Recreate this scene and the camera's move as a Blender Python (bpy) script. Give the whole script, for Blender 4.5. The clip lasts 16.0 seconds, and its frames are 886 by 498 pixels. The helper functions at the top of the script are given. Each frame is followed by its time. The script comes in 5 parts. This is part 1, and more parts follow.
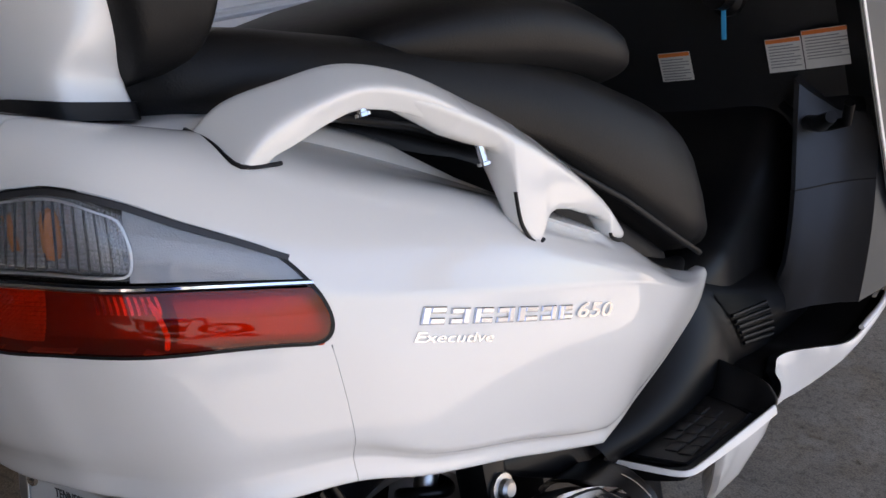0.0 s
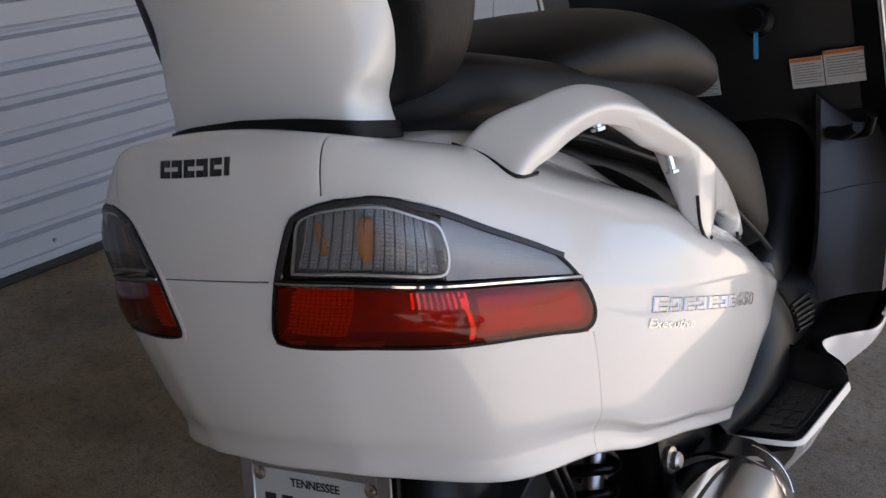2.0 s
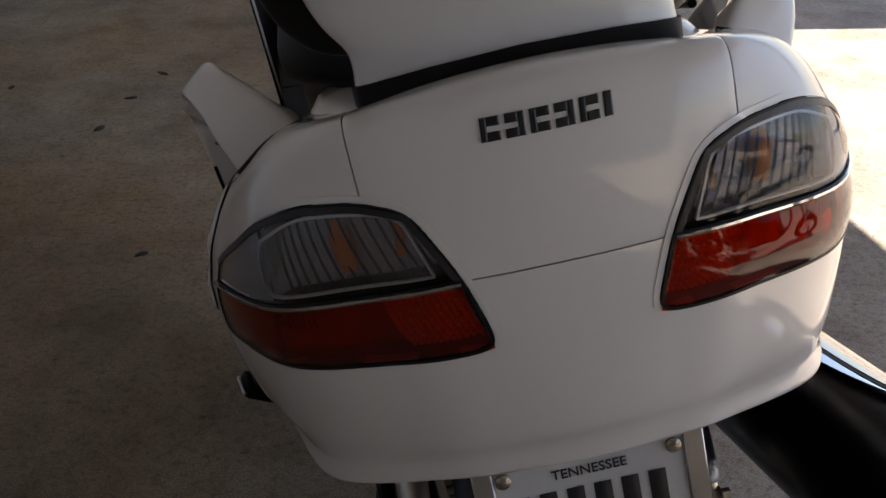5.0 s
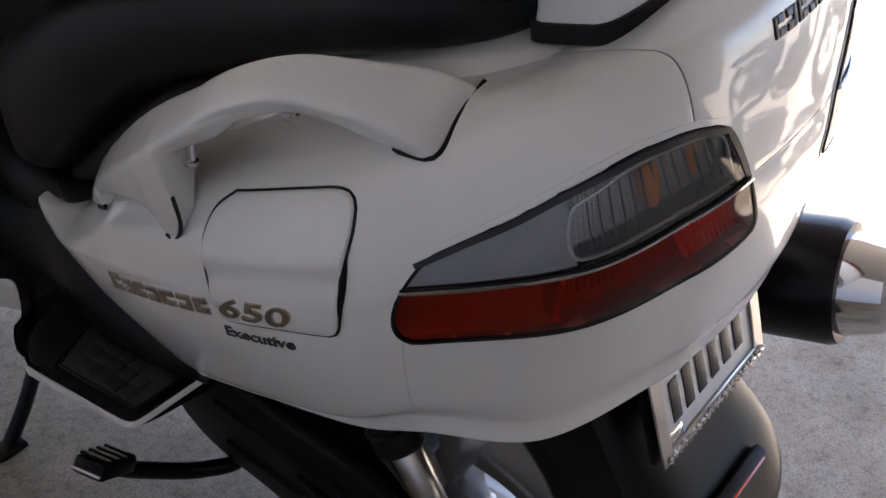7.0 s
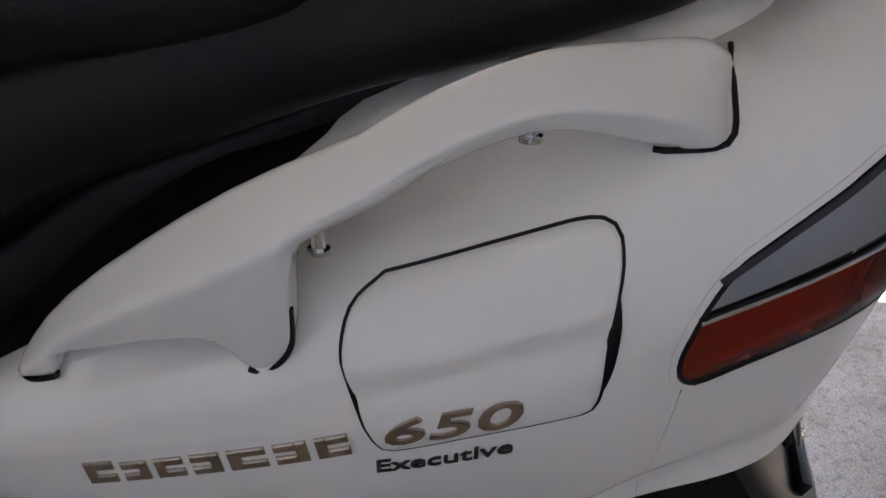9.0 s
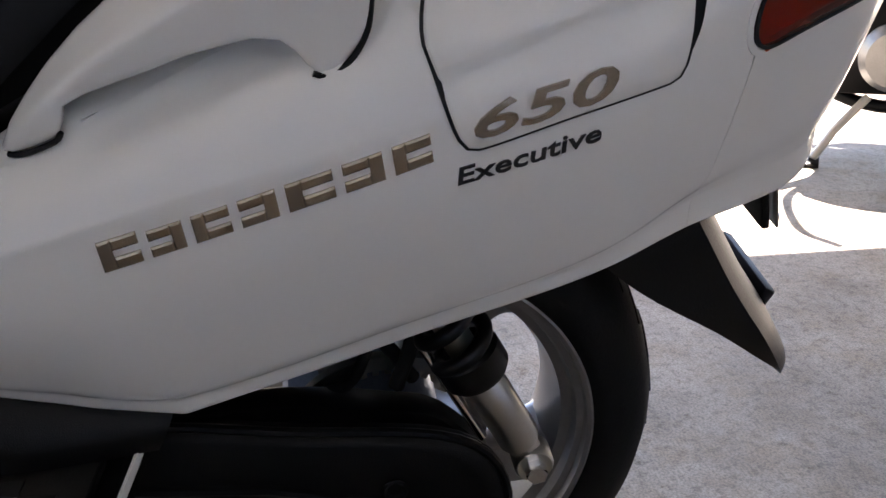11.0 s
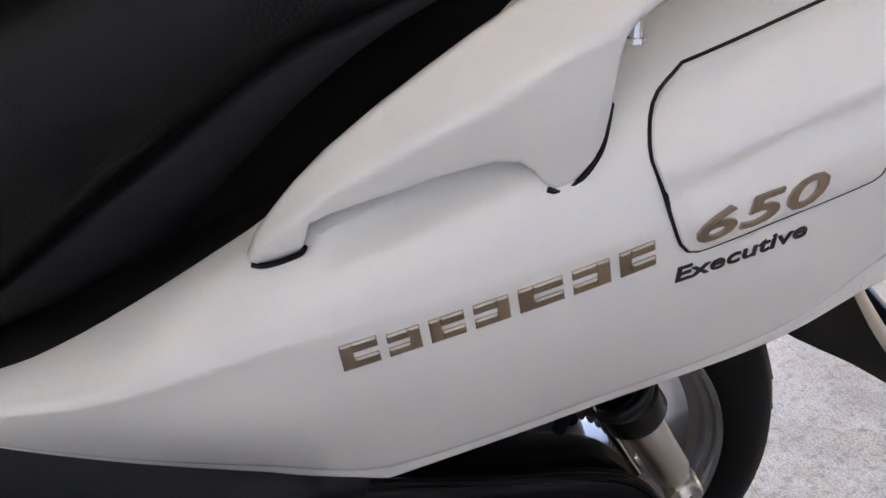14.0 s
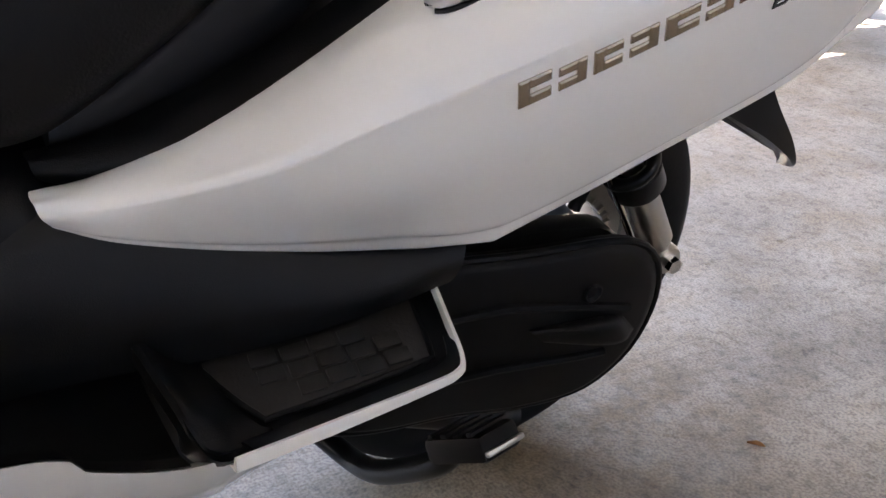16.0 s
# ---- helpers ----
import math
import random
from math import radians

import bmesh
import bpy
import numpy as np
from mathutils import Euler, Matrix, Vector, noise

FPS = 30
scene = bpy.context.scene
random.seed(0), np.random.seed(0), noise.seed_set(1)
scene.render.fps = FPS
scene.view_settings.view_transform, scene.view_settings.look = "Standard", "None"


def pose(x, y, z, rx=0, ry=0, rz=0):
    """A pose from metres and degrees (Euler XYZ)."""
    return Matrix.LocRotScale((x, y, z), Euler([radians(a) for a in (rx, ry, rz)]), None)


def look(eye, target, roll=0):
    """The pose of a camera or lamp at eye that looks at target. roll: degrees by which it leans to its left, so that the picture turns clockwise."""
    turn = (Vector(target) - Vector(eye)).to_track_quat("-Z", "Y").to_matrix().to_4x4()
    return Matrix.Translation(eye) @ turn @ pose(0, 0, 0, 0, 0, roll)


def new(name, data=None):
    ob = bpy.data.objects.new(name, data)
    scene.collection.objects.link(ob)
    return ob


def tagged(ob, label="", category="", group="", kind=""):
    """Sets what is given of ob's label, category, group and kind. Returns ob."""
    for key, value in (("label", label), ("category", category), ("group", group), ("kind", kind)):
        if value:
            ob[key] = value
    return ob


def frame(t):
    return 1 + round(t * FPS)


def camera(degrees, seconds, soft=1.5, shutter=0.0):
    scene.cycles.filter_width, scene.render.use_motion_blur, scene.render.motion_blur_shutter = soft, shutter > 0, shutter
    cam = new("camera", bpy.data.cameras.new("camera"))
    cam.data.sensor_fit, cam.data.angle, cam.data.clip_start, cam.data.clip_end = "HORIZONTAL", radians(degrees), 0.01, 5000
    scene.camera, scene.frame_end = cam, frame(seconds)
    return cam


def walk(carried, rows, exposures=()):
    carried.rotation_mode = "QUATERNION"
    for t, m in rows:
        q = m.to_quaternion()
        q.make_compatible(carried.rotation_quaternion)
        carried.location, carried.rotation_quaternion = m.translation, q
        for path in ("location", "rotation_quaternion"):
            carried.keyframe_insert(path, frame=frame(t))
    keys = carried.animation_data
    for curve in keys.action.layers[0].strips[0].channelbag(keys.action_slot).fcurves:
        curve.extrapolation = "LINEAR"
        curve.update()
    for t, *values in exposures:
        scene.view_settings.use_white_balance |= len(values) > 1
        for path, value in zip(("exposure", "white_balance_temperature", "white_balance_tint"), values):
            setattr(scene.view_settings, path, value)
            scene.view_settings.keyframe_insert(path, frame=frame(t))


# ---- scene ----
cam = camera(45.53, 16.0)
PATH = (
    (0.0, 0.6392, -0.6992, 1.1362, 67.72, 1.03, 40.12),
    (0.5, 0.6161, -0.7721, 1.1292, 67.56, 1.27, 38.41),
    (1.0, 0.5656, -0.8746, 1.1440, 67.59, 1.60, 35.79),
    (1.5, 0.5066, -0.9561, 1.1592, 68.52, -0.14, 34.23),
    (2.0, 0.4395, -0.9770, 1.1667, 68.46, -0.36, 32.63),
    (2.5, 0.3356, -0.9557, 1.1524, 66.52, 0.64, 30.18),
    (3.0, 0.2572, -0.9539, 1.1539, 64.29, -1.13, 26.39),
    (3.5, 0.1155, -0.9919, 1.1692, 64.12, -1.69, 16.10),
    (4.0, -0.0089, -1.0261, 1.1666, 64.92, -0.36, 7.93),
    (4.5, -0.1651, -1.0091, 1.1459, 63.80, -0.87, 0.25),
    (5.0, -0.3250, -0.9721, 1.1282, 62.48, -1.24, -6.23),
    (5.2, -0.4106, -0.9529, 1.1280, 61.70, -2.56, -8.36),
    (7.3, -0.9166, -0.5747, 1.0838, 60.24, -1.47, -55.52),
    (7.5, -0.9205, -0.5308, 1.0717, 59.72, -1.36, -58.36),
    (8.0, -0.9175, -0.3872, 1.0550, 59.59, -1.15, -66.00),
    (8.2, -0.9247, -0.3185, 1.0550, 60.20, -1.22, -70.51),
    (10.3, -0.9795, -0.0072, 0.8127, 71.48, 0.42, -94.09),
    (10.5, -0.9850, 0.0148, 0.7903, 71.72, 0.23, -96.50),
    (11.0, -1.0048, 0.0653, 0.7516, 71.16, 0.65, -98.33),
    (11.5, -0.9939, 0.0924, 0.7084, 70.18, -0.08, -96.17),
    (12.0, -1.0048, 0.1212, 0.6898, 68.99, 0.26, -94.31),
    (12.5, -1.0035, 0.1433, 0.6890, 68.70, 0.14, -92.20),
    (13.0, -1.0016, 0.1655, 0.7125, 68.77, 0.23, -90.10),
    (13.5, -1.0000, 0.1767, 0.7934, 67.79, -0.12, -91.33),
    (14.0, -0.9911, 0.1991, 0.8594, 67.85, 2.21, -99.19),
    (14.5, -1.0060, 0.2614, 0.8658, 68.99, 0.62, -103.80),
    (15.0, -1.0216, 0.3507, 0.8544, 68.37, -0.16, -109.95),
    (15.5, -1.0057, 0.4468, 0.7980, 66.67, -0.53, -117.52),
    (16.0, -0.9714, 0.5703, 0.7520, 65.50, 0.43, -120.45),
)

# stops, white balance
LIGHT = ((0, 2.0, 6450, 18), (1.0, 2.02, 6550, 18), (1.5, 2.0, 6650, 18), (3, 1.79, 6820, 16), (5.2, 1.72, 7200, 19), (6.3, 2.6, 6850, 19), (7.5, 3.15, 6600, 18), (10.5, 3.48, 6750, 18), (11.2, 3.36, 6750, 18), (12.0, 3.6, 6750, 18), (12.8, 3.62, 6750, 18), (13.6, 4.2, 6750, 18), (14.1, 4.3, 6800, 18), (14.5, 4.22, 6800, 18), (16, 4.28, 7000, 18))
walk(cam, [(t, pose(*p)) for t, *p in PATH], exposures=LIGHT)


# ---- world, sun, exposure ----
LEAN = radians(12)   # the scooter leans on its side stand
world = bpy.data.worlds.new("sky")
scene.world = world
world.use_nodes = True
wn = world.node_tree
sky = wn.nodes.new("ShaderNodeTexSky")
sky.sky_type, sky.sun_disc = "NISHITA", False
sky.sun_elevation, sky.sun_rotation = radians(65), radians(90)
wn.links.new(sky.outputs[0], wn.nodes["Background"].inputs[0])
wn.nodes["Background"].inputs[1].default_value = 0.078
sun = new("sun", bpy.data.lights.new("sun", "SUN"))
sun.data.energy, sun.data.angle, sun.data.color = 5.0, radians(0.5), (1, .96, .9)
sun.matrix_world = look((20, 0, 20 * math.tan(radians(65))), (0, 0, 0))


# ---- materials ----
def material(name, color, rough=.5, metal=0.0, coat=0.0, bump=0.0, scale=200.0, vary=0.0, vscale=6.0, **more):
    m = bpy.data.materials.new(name)
    m.use_nodes = True
    t, b = m.node_tree, m.node_tree.nodes["Principled BSDF"]
    b.inputs["Base Color"].default_value = (*color, 1)
    b.inputs["Roughness"].default_value, b.inputs["Metallic"].default_value = rough, metal
    b.inputs["Coat Weight"].default_value, b.inputs["Coat Roughness"].default_value = coat, .04
    for key, value in more.items():
        b.inputs[key.replace("_", " ")].default_value = value
    co = t.nodes.new("ShaderNodeTexCoord")
    if vary:
        n1, n2, mix, ramp = (t.nodes.new(k) for k in ("ShaderNodeTexNoise", "ShaderNodeTexNoise", "ShaderNodeMath", "ShaderNodeMix"))
        n1.inputs["Scale"].default_value, n2.inputs["Scale"].default_value = vscale, vscale * 9
        n1.inputs["Detail"].default_value = n2.inputs["Detail"].default_value = 6
        mix.operation = "MULTIPLY"
        ramp.data_type = "RGBA"
        ramp.inputs["A"].default_value = (*[c * (1 - vary) for c in color], 1)
        ramp.inputs["B"].default_value = (*[min(1, c * (1 + vary)) for c in color], 1)
        for n in (n1, n2):
            t.links.new(co.outputs["Object"], n.inputs["Vector"])
        add = t.nodes.new("ShaderNodeMath")
        add.operation = "ADD"
        t.links.new(n1.outputs[0], add.inputs[0])
        t.links.new(n2.outputs[0], add.inputs[1])
        mix.inputs[1].default_value = .5
        t.links.new(add.outputs[0], mix.inputs[0])
        t.links.new(mix.outputs[0], ramp.inputs["Factor"])
        t.links.new(ramp.outputs["Result"], b.inputs["Base Color"])
    if bump:
        n, bp = t.nodes.new("ShaderNodeTexNoise"), t.nodes.new("ShaderNodeBump")
        n.inputs["Scale"].default_value, n.inputs["Detail"].default_value = scale, 4
        bp.inputs["Strength"].default_value, bp.inputs["Distance"].default_value = bump, .001
        t.links.new(co.outputs["Object"], n.inputs["Vector"])
        t.links.new(n.outputs[0], bp.inputs["Height"])
        t.links.new(bp.outputs[0], b.inputs["Normal"])
    return m


WHITE = material("pearl white paint", (.78, .775, .75), .32, coat=1.0, bump=.02, scale=900)
BLACK = material("black moulded plastic", (.0035, .0035, .004), .4, bump=.25, scale=900, vary=.25, vscale=12, Specular_IOR_Level=.12)
GREY = material("charcoal moulded plastic", (.0035, .0037, .0043), .36, bump=.2, scale=900, vary=.2, vscale=10, Specular_IOR_Level=.18)
GUARD = material("weathered black plastic", (.0042, .0042, .0045), .32, bump=.2, scale=500, vary=.3, vscale=14, Specular_IOR_Level=.26)
PILLAR = material("satin charcoal plastic", (.014, .0149, .0172), .36, bump=.15, scale=900, vary=.2, vscale=10, Specular_IOR_Level=.45)
SHIELD = material("matt black shield plastic", (.017, .0175, .019), .42, bump=.3, scale=700, vary=.25, vscale=12)
VINYL = material("black seat vinyl", (.006, .006, .0065), .45, bump=.35, scale=420, vary=.25, vscale=8, Specular_IOR_Level=.22)
RUBBER = material("tyre rubber", (.005, .005, .0055), .7, bump=.4, scale=300, vary=.3, vscale=15, Specular_IOR_Level=.2)
MAT = material("ribbed foot rubber", (.010, .0088, .0078), .5, bump=.4, scale=300, vary=.3, vscale=20)
GASKET = material("black gasket", (.006, .006, .007), .45, Specular_IOR_Level=.25)
CHROME = material("chrome", (.8, .8, .82), .08, 1.0, bump=.02, scale=60)
STEEL = material("satin steel", (.55, .54, .52), .3, 1.0, bump=.1, scale=500, vary=.12, vscale=30)
ALLOY = material("cast alloy", (.30, .30, .305), .36, .8, bump=.25, scale=500, vary=.2, vscale=25)
# the blue skylight on the engine metal is put into this base colour
DARKMETAL = material("dark metal tinted by skylight", (.20, .25, .34), .28, .85, bump=.2, scale=300, vary=.4, vscale=30)
GUNMETAL = material("black painted metal", (.004, .004, .0045), .3, 0, coat=.08, bump=.1, scale=300, Specular_IOR_Level=.2)
def lens(name, color, rough=.02):
    """A thin moulded lens: clear or tinted, with a glossy face."""
    m = bpy.data.materials.new(name)
    m.use_nodes = True
    t = m.node_tree
    t.nodes.remove(t.nodes["Principled BSDF"])
    tr, gl, fr, mx = (t.nodes.new(k) for k in ("ShaderNodeBsdfTransparent", "ShaderNodeBsdfGlossy", "ShaderNodeFresnel", "ShaderNodeMixShader"))
    tr.inputs["Color"].default_value, gl.inputs["Roughness"].default_value, fr.inputs["IOR"].default_value = (*color, 1), rough, 1.5
    t.links.new(fr.outputs[0], mx.inputs[0])
    t.links.new(tr.outputs[0], mx.inputs[1])
    t.links.new(gl.outputs[0], mx.inputs[2])
    t.links.new(mx.outputs[0], t.nodes["Material Output"].inputs["Surface"])
    return m


LENS = lens("clear lens", (.985, .985, .99))
RED = lens("red lens", (.93, .125, .010))
AMBER = material("amber bulb", (.9, .28, .03), .25, coat=.5)
SILVER = material("silvered reflector", (.9, .9, .92), .24, 1.0)
FROSTED = material("frosted silver reflector", (.93, .93, .94), .35, .3)
MIRRORED = material("aluminised reflector", (.93, .93, .94), .2, .8)
SMOKE = material("silver grey lamp panel", (.43, .435, .445), .35, .15, bump=.5, scale=700, vary=.15, vscale=150)
INK = material("black lettering", (.015, .015, .017), .35)
BADGE = material("bronze chrome badge", (.42, .36, .29), .25, .85, vary=.15, vscale=60)
BADGEWHITE = material("silver badge", (.72, .73, .75), .18, .9)
PLATE = material("licence plate paint", (.60, .61, .60), .35, vary=.06, vscale=30)
PAPER = material("sticker paper", (.72, .71, .68), .5, vary=.05, vscale=40)
ORANGE = material("orange print", (.75, .22, .04), .5)
YELLOW = material("yellow print", (.7, .5, .06), .5)
BLUE = material("blue strap", (.03, .3, .55), .5)
REFLECTOR = material("red reflector", (.6, .05, .015), .2, coat=1.0)
DOORPAINT = material("white door enamel", (.47, .495, .55), .4, bump=.08, scale=120, vary=.08, vscale=3)
BLOCKPAINT = material("painted block", (.36, .385, .41), .6, bump=.7, scale=160, vary=.1, vscale=5)
DARKWALL = material("dark jamb paint", (.12, .125, .13), .6, bump=.3, scale=120, vary=.15, vscale=4)
CEILING = material("ceiling paint", (.22, .22, .215), .8, bump=.2, scale=40, vary=.1, vscale=2)
SEAL = material("black door seal", (.02, .02, .02), .7)


def concrete():
    m = material("stained concrete", (.42, .37, .305), .7, bump=.6, scale=90, vary=.28, vscale=1.6)
    t, b = m.node_tree, m.node_tree.nodes["Principled BSDF"]
    co = t.nodes.new("ShaderNodeTexCoord")
    base = b.inputs["Base Color"].links[0].from_socket
    # pits and dark specks, and broad oil stains
    v = t.nodes.new("ShaderNodeTexNoise")
    v.inputs["Scale"].default_value, v.inputs["Detail"].default_value, v.inputs["Roughness"].default_value = 64, 5, .6
    st = t.nodes.new("ShaderNodeTexNoise")
    st.inputs["Scale"].default_value, st.inputs["Detail"].default_value, st.inputs["Roughness"].default_value = 2.3, 8, .68
    gr = t.nodes.new("ShaderNodeTexNoise")
    gr.inputs["Scale"].default_value, gr.inputs["Detail"].default_value = 260, 3
    socket = base
    for tex, out, lo, hi, dark in ((v, 0, .36, .5, .68), (st, 0, .36, .56, .62), (gr, 0, .34, .6, .58)):
        t.links.new(co.outputs["Object"], tex.inputs["Vector"])
        rm, mx = t.nodes.new("ShaderNodeMapRange"), t.nodes.new("ShaderNodeMix")
        rm.inputs["From Min"].default_value, rm.inputs["From Max"].default_value = lo, hi
        rm.inputs["To Min"].default_value, rm.inputs["To Max"].default_value = dark, 1
        mx.data_type, mx.blend_type = "RGBA", "MULTIPLY"
        mx.inputs["Factor"].default_value = 1
        t.links.new(tex.outputs[out], rm.inputs["Value"])
        t.links.new(socket, mx.inputs["A"])
        t.links.new(rm.outputs[0], mx.inputs["B"])
        socket = mx.outputs["Result"]
    # ochre dirt in broad patches, and pale scuffs stretched along one way
    def blotch(scale, detail, rough, lo, hi, stretch):
        mp, tx, rm = (t.nodes.new(k) for k in ("ShaderNodeMapping", "ShaderNodeTexNoise", "ShaderNodeMapRange"))
        mp.inputs["Scale"].default_value, mp.inputs["Rotation"].default_value = stretch, (0, 0, .6)
        tx.inputs["Scale"].default_value, tx.inputs["Detail"].default_value, tx.inputs["Roughness"].default_value = scale, detail, rough
        rm.inputs["From Min"].default_value, rm.inputs["From Max"].default_value = lo, hi
        t.links.new(co.outputs["Object"], mp.inputs["Vector"])
        t.links.new(mp.outputs[0], tx.inputs["Vector"])
        t.links.new(tx.outputs[0], rm.inputs["Value"])
        return rm.outputs[0]

    for fac, tint, kind in ((blotch(5.5, 9, .72, .46, .66, (1, 1, 1)), (.80, .735, .63, 1), "MULTIPLY"), (blotch(7, 10, .75, .56, .72, (1, .35, 1)), (1.22, 1.2, 1.18, 1), "MULTIPLY"), (blotch(21, 6, .7, .60, .68, (1, 1, 1)), (.62, .58, .52, 1), "MULTIPLY")):
        mx = t.nodes.new("ShaderNodeMix")
        mx.data_type, mx.blend_type = "RGBA", kind
        mx.inputs["B"].default_value = tint
        t.links.new(fac, mx.inputs["Factor"])
        t.links.new(socket, mx.inputs["A"])
        socket = mx.outputs["Result"]
    sep, rm, ns, mul, mx = (t.nodes.new(k) for k in ("ShaderNodeSeparateXYZ", "ShaderNodeMapRange", "ShaderNodeMath", "ShaderNodeMath", "ShaderNodeMix"))
    t.links.new(co.outputs["Object"], sep.inputs[0])
    rm.inputs["From Min"].default_value, rm.inputs["From Max"].default_value = -.05, -.75   # tracked-in dirt along the door
    t.links.new(sep.outputs["X"], rm.inputs["Value"])
    ns.operation, mul.operation = "MULTIPLY", "MULTIPLY"
    t.links.new(blotch(1.7, 7, .62, .30, .62, (1, .6, 1)), ns.inputs[0])
    t.links.new(rm.outputs[0], ns.inputs[1])
    mul.inputs[1].default_value = .95
    t.links.new(ns.outputs[0], mul.inputs[0])
    mx.data_type, mx.blend_type = "RGBA", "MULTIPLY"
    mx.inputs["B"].default_value = (.98, .83, .60, 1)
    t.links.new(mul.outputs[0], mx.inputs["Factor"])
    t.links.new(socket, mx.inputs["A"])
    socket = mx.outputs["Result"]
    # a brown dried spill under the stand, its contact shadow painted in with it
    # and a broad grimy patch that darkens the floor for the scooter's shade
    for centre, outer, inner, tint, grain in (((-.09, -.17, 0), .34, .10, (.66, .54, .38, 1), blotch(9, 8, .7, .34, .58, (1, 1, 1))), ((-.95, .45, 0), 1.3, .5, (.67, .63, .56, 1), blotch(3, 8, .7, .22, .50, (1, .7, 1)))):
        dist, ring, wob, mx = (t.nodes.new(k) for k in ("ShaderNodeVectorMath", "ShaderNodeMapRange", "ShaderNodeMath", "ShaderNodeMix"))
        dist.operation, wob.operation = "DISTANCE", "MULTIPLY"
        dist.inputs[1].default_value = centre
        ring.inputs["From Min"].default_value, ring.inputs["From Max"].default_value = outer, inner
        t.links.new(co.outputs["Object"], dist.inputs[0])
        t.links.new(dist.outputs["Value"], ring.inputs["Value"])
        t.links.new(ring.outputs[0], wob.inputs[0])
        t.links.new(grain, wob.inputs[1])
        mx.data_type, mx.blend_type = "RGBA", "MULTIPLY"
        mx.inputs["B"].default_value = tint
        t.links.new(wob.outputs[0], mx.inputs["Factor"])
        t.links.new(socket, mx.inputs["A"])
        socket = mx.outputs["Result"]
    t.links.new(socket, b.inputs["Base Color"])
    return m


CONCRETE = concrete()


# ---- mesh helpers ----
def link(name, bm, mat, parent=None, smooth=40, label="", kind=""):
    me = bpy.data.meshes.new(name)
    bmesh.ops.recalc_face_normals(bm, faces=bm.faces)
    for f in bm.faces:
        f.smooth = True
    for e in bm.edges:
        if len(e.link_faces) == 2 and e.calc_face_angle(0) > radians(smooth):
            e.smooth = False
    bm.to_mesh(me)
    bm.free()
    me.materials.append(mat)
    ob = new(name, me)
    if parent:
        ob.parent = parent
    return tagged(ob, label, kind=kind)


def part(name, bm, mat, parent, label="", smooth=40):
    return link(name, bm, mat, parent, smooth, label)


def bevel(bm, width, segments=2):
    bmesh.ops.bevel(bm, geom=[e for e in bm.edges if len(e.link_faces) == 2 and e.calc_face_angle(0) > radians(30)], offset=width, segments=segments, affect="EDGES", profile=.5, clamp_overlap=True)
    return bm


def box(x0, x1, y0, y1, z0, z1, round_=0.0, bm=None, m=None):
    bm = bm or bmesh.new()
    t = Matrix.LocRotScale(((x0 + x1) / 2, (y0 + y1) / 2, (z0 + z1) / 2), None, (x1 - x0, y1 - y0, z1 - z0))
    bmesh.ops.create_cube(bm, size=1, matrix=(m or Matrix()) @ t)
    if round_:
        bevel(bm, round_)
    return bm


def rings(loops, closed=True, caps=True, bm=None):
    """Skins a run of equal loops of points."""
    bm = bm or bmesh.new()
    vs = [[bm.verts.new(p) for p in loop] for loop in loops]
    n = len(vs[0])
    for a, b in zip(vs, vs[1:]):
        for k in range(n if closed else n - 1):
            bm.faces.new((a[k], a[(k + 1) % n], b[(k + 1) % n], b[k]))
    if caps and closed:
        bm.faces.new(vs[0][::-1])
        bm.faces.new(vs[-1])
    return bm


def frames(path):
    """Tangent and two sides along a path, carried without twist."""
    p = [Vector(q) for q in path]
    out, side = [], None
    for k in range(len(p)):
        t = (p[min(k + 1, len(p) - 1)] - p[max(k - 1, 0)]).normalized()
        if side is None:
            side = t.orthogonal().normalized()
        side = (side - t * side.dot(t)).normalized()
        out.append((p[k], t, side, t.cross(side)))
    return out


def tube(path, radius, n=12, bm=None, caps=True):
    rad = radius if isinstance(radius, (list, tuple)) else [radius] * len(path)
    loops = [[p + (math.cos(a) * u + math.sin(a) * v) * r for a in (2 * math.pi * k / n for k in range(n))] for (p, t, u, v), r in zip(frames(path), rad)]
    return rings(loops, True, caps, bm)


def lathe(profile, centre, axis, n=48, bm=None, closed=False):
    """Turns (radius, along) points round an axis."""
    a = Vector(axis).normalized()
    u = a.orthogonal().normalized()
    v = a.cross(u)
    c = Vector(centre)
    bm = bm or bmesh.new()
    loops = [[bm.verts.new(c + a * h + (math.cos(q) * u + math.sin(q) * v) * r) for r, h in profile] for q in (2 * math.pi * k / n for k in range(n))]
    m = len(profile)
    for k in range(n):
        A, B = loops[k], loops[(k + 1) % n]
        for j in range(m if closed else m - 1):
            bm.faces.new((A[j], A[(j + 1) % m], B[(j + 1) % m], B[j]))
    return bm


def section(w, zb, zt, n=24, square=3.0, x0=0.0):
    """A rounded box outline in x and z."""
    out = []
    for k in range(n):
        a = 2 * math.pi * k / n
        c, s = math.cos(a), math.sin(a)
        out.append((x0 + w * math.copysign(abs(c) ** (2 / square), c), (zb + zt) / 2 + (zt - zb) / 2 * math.copysign(abs(s) ** (2 / square), s)))
    return out


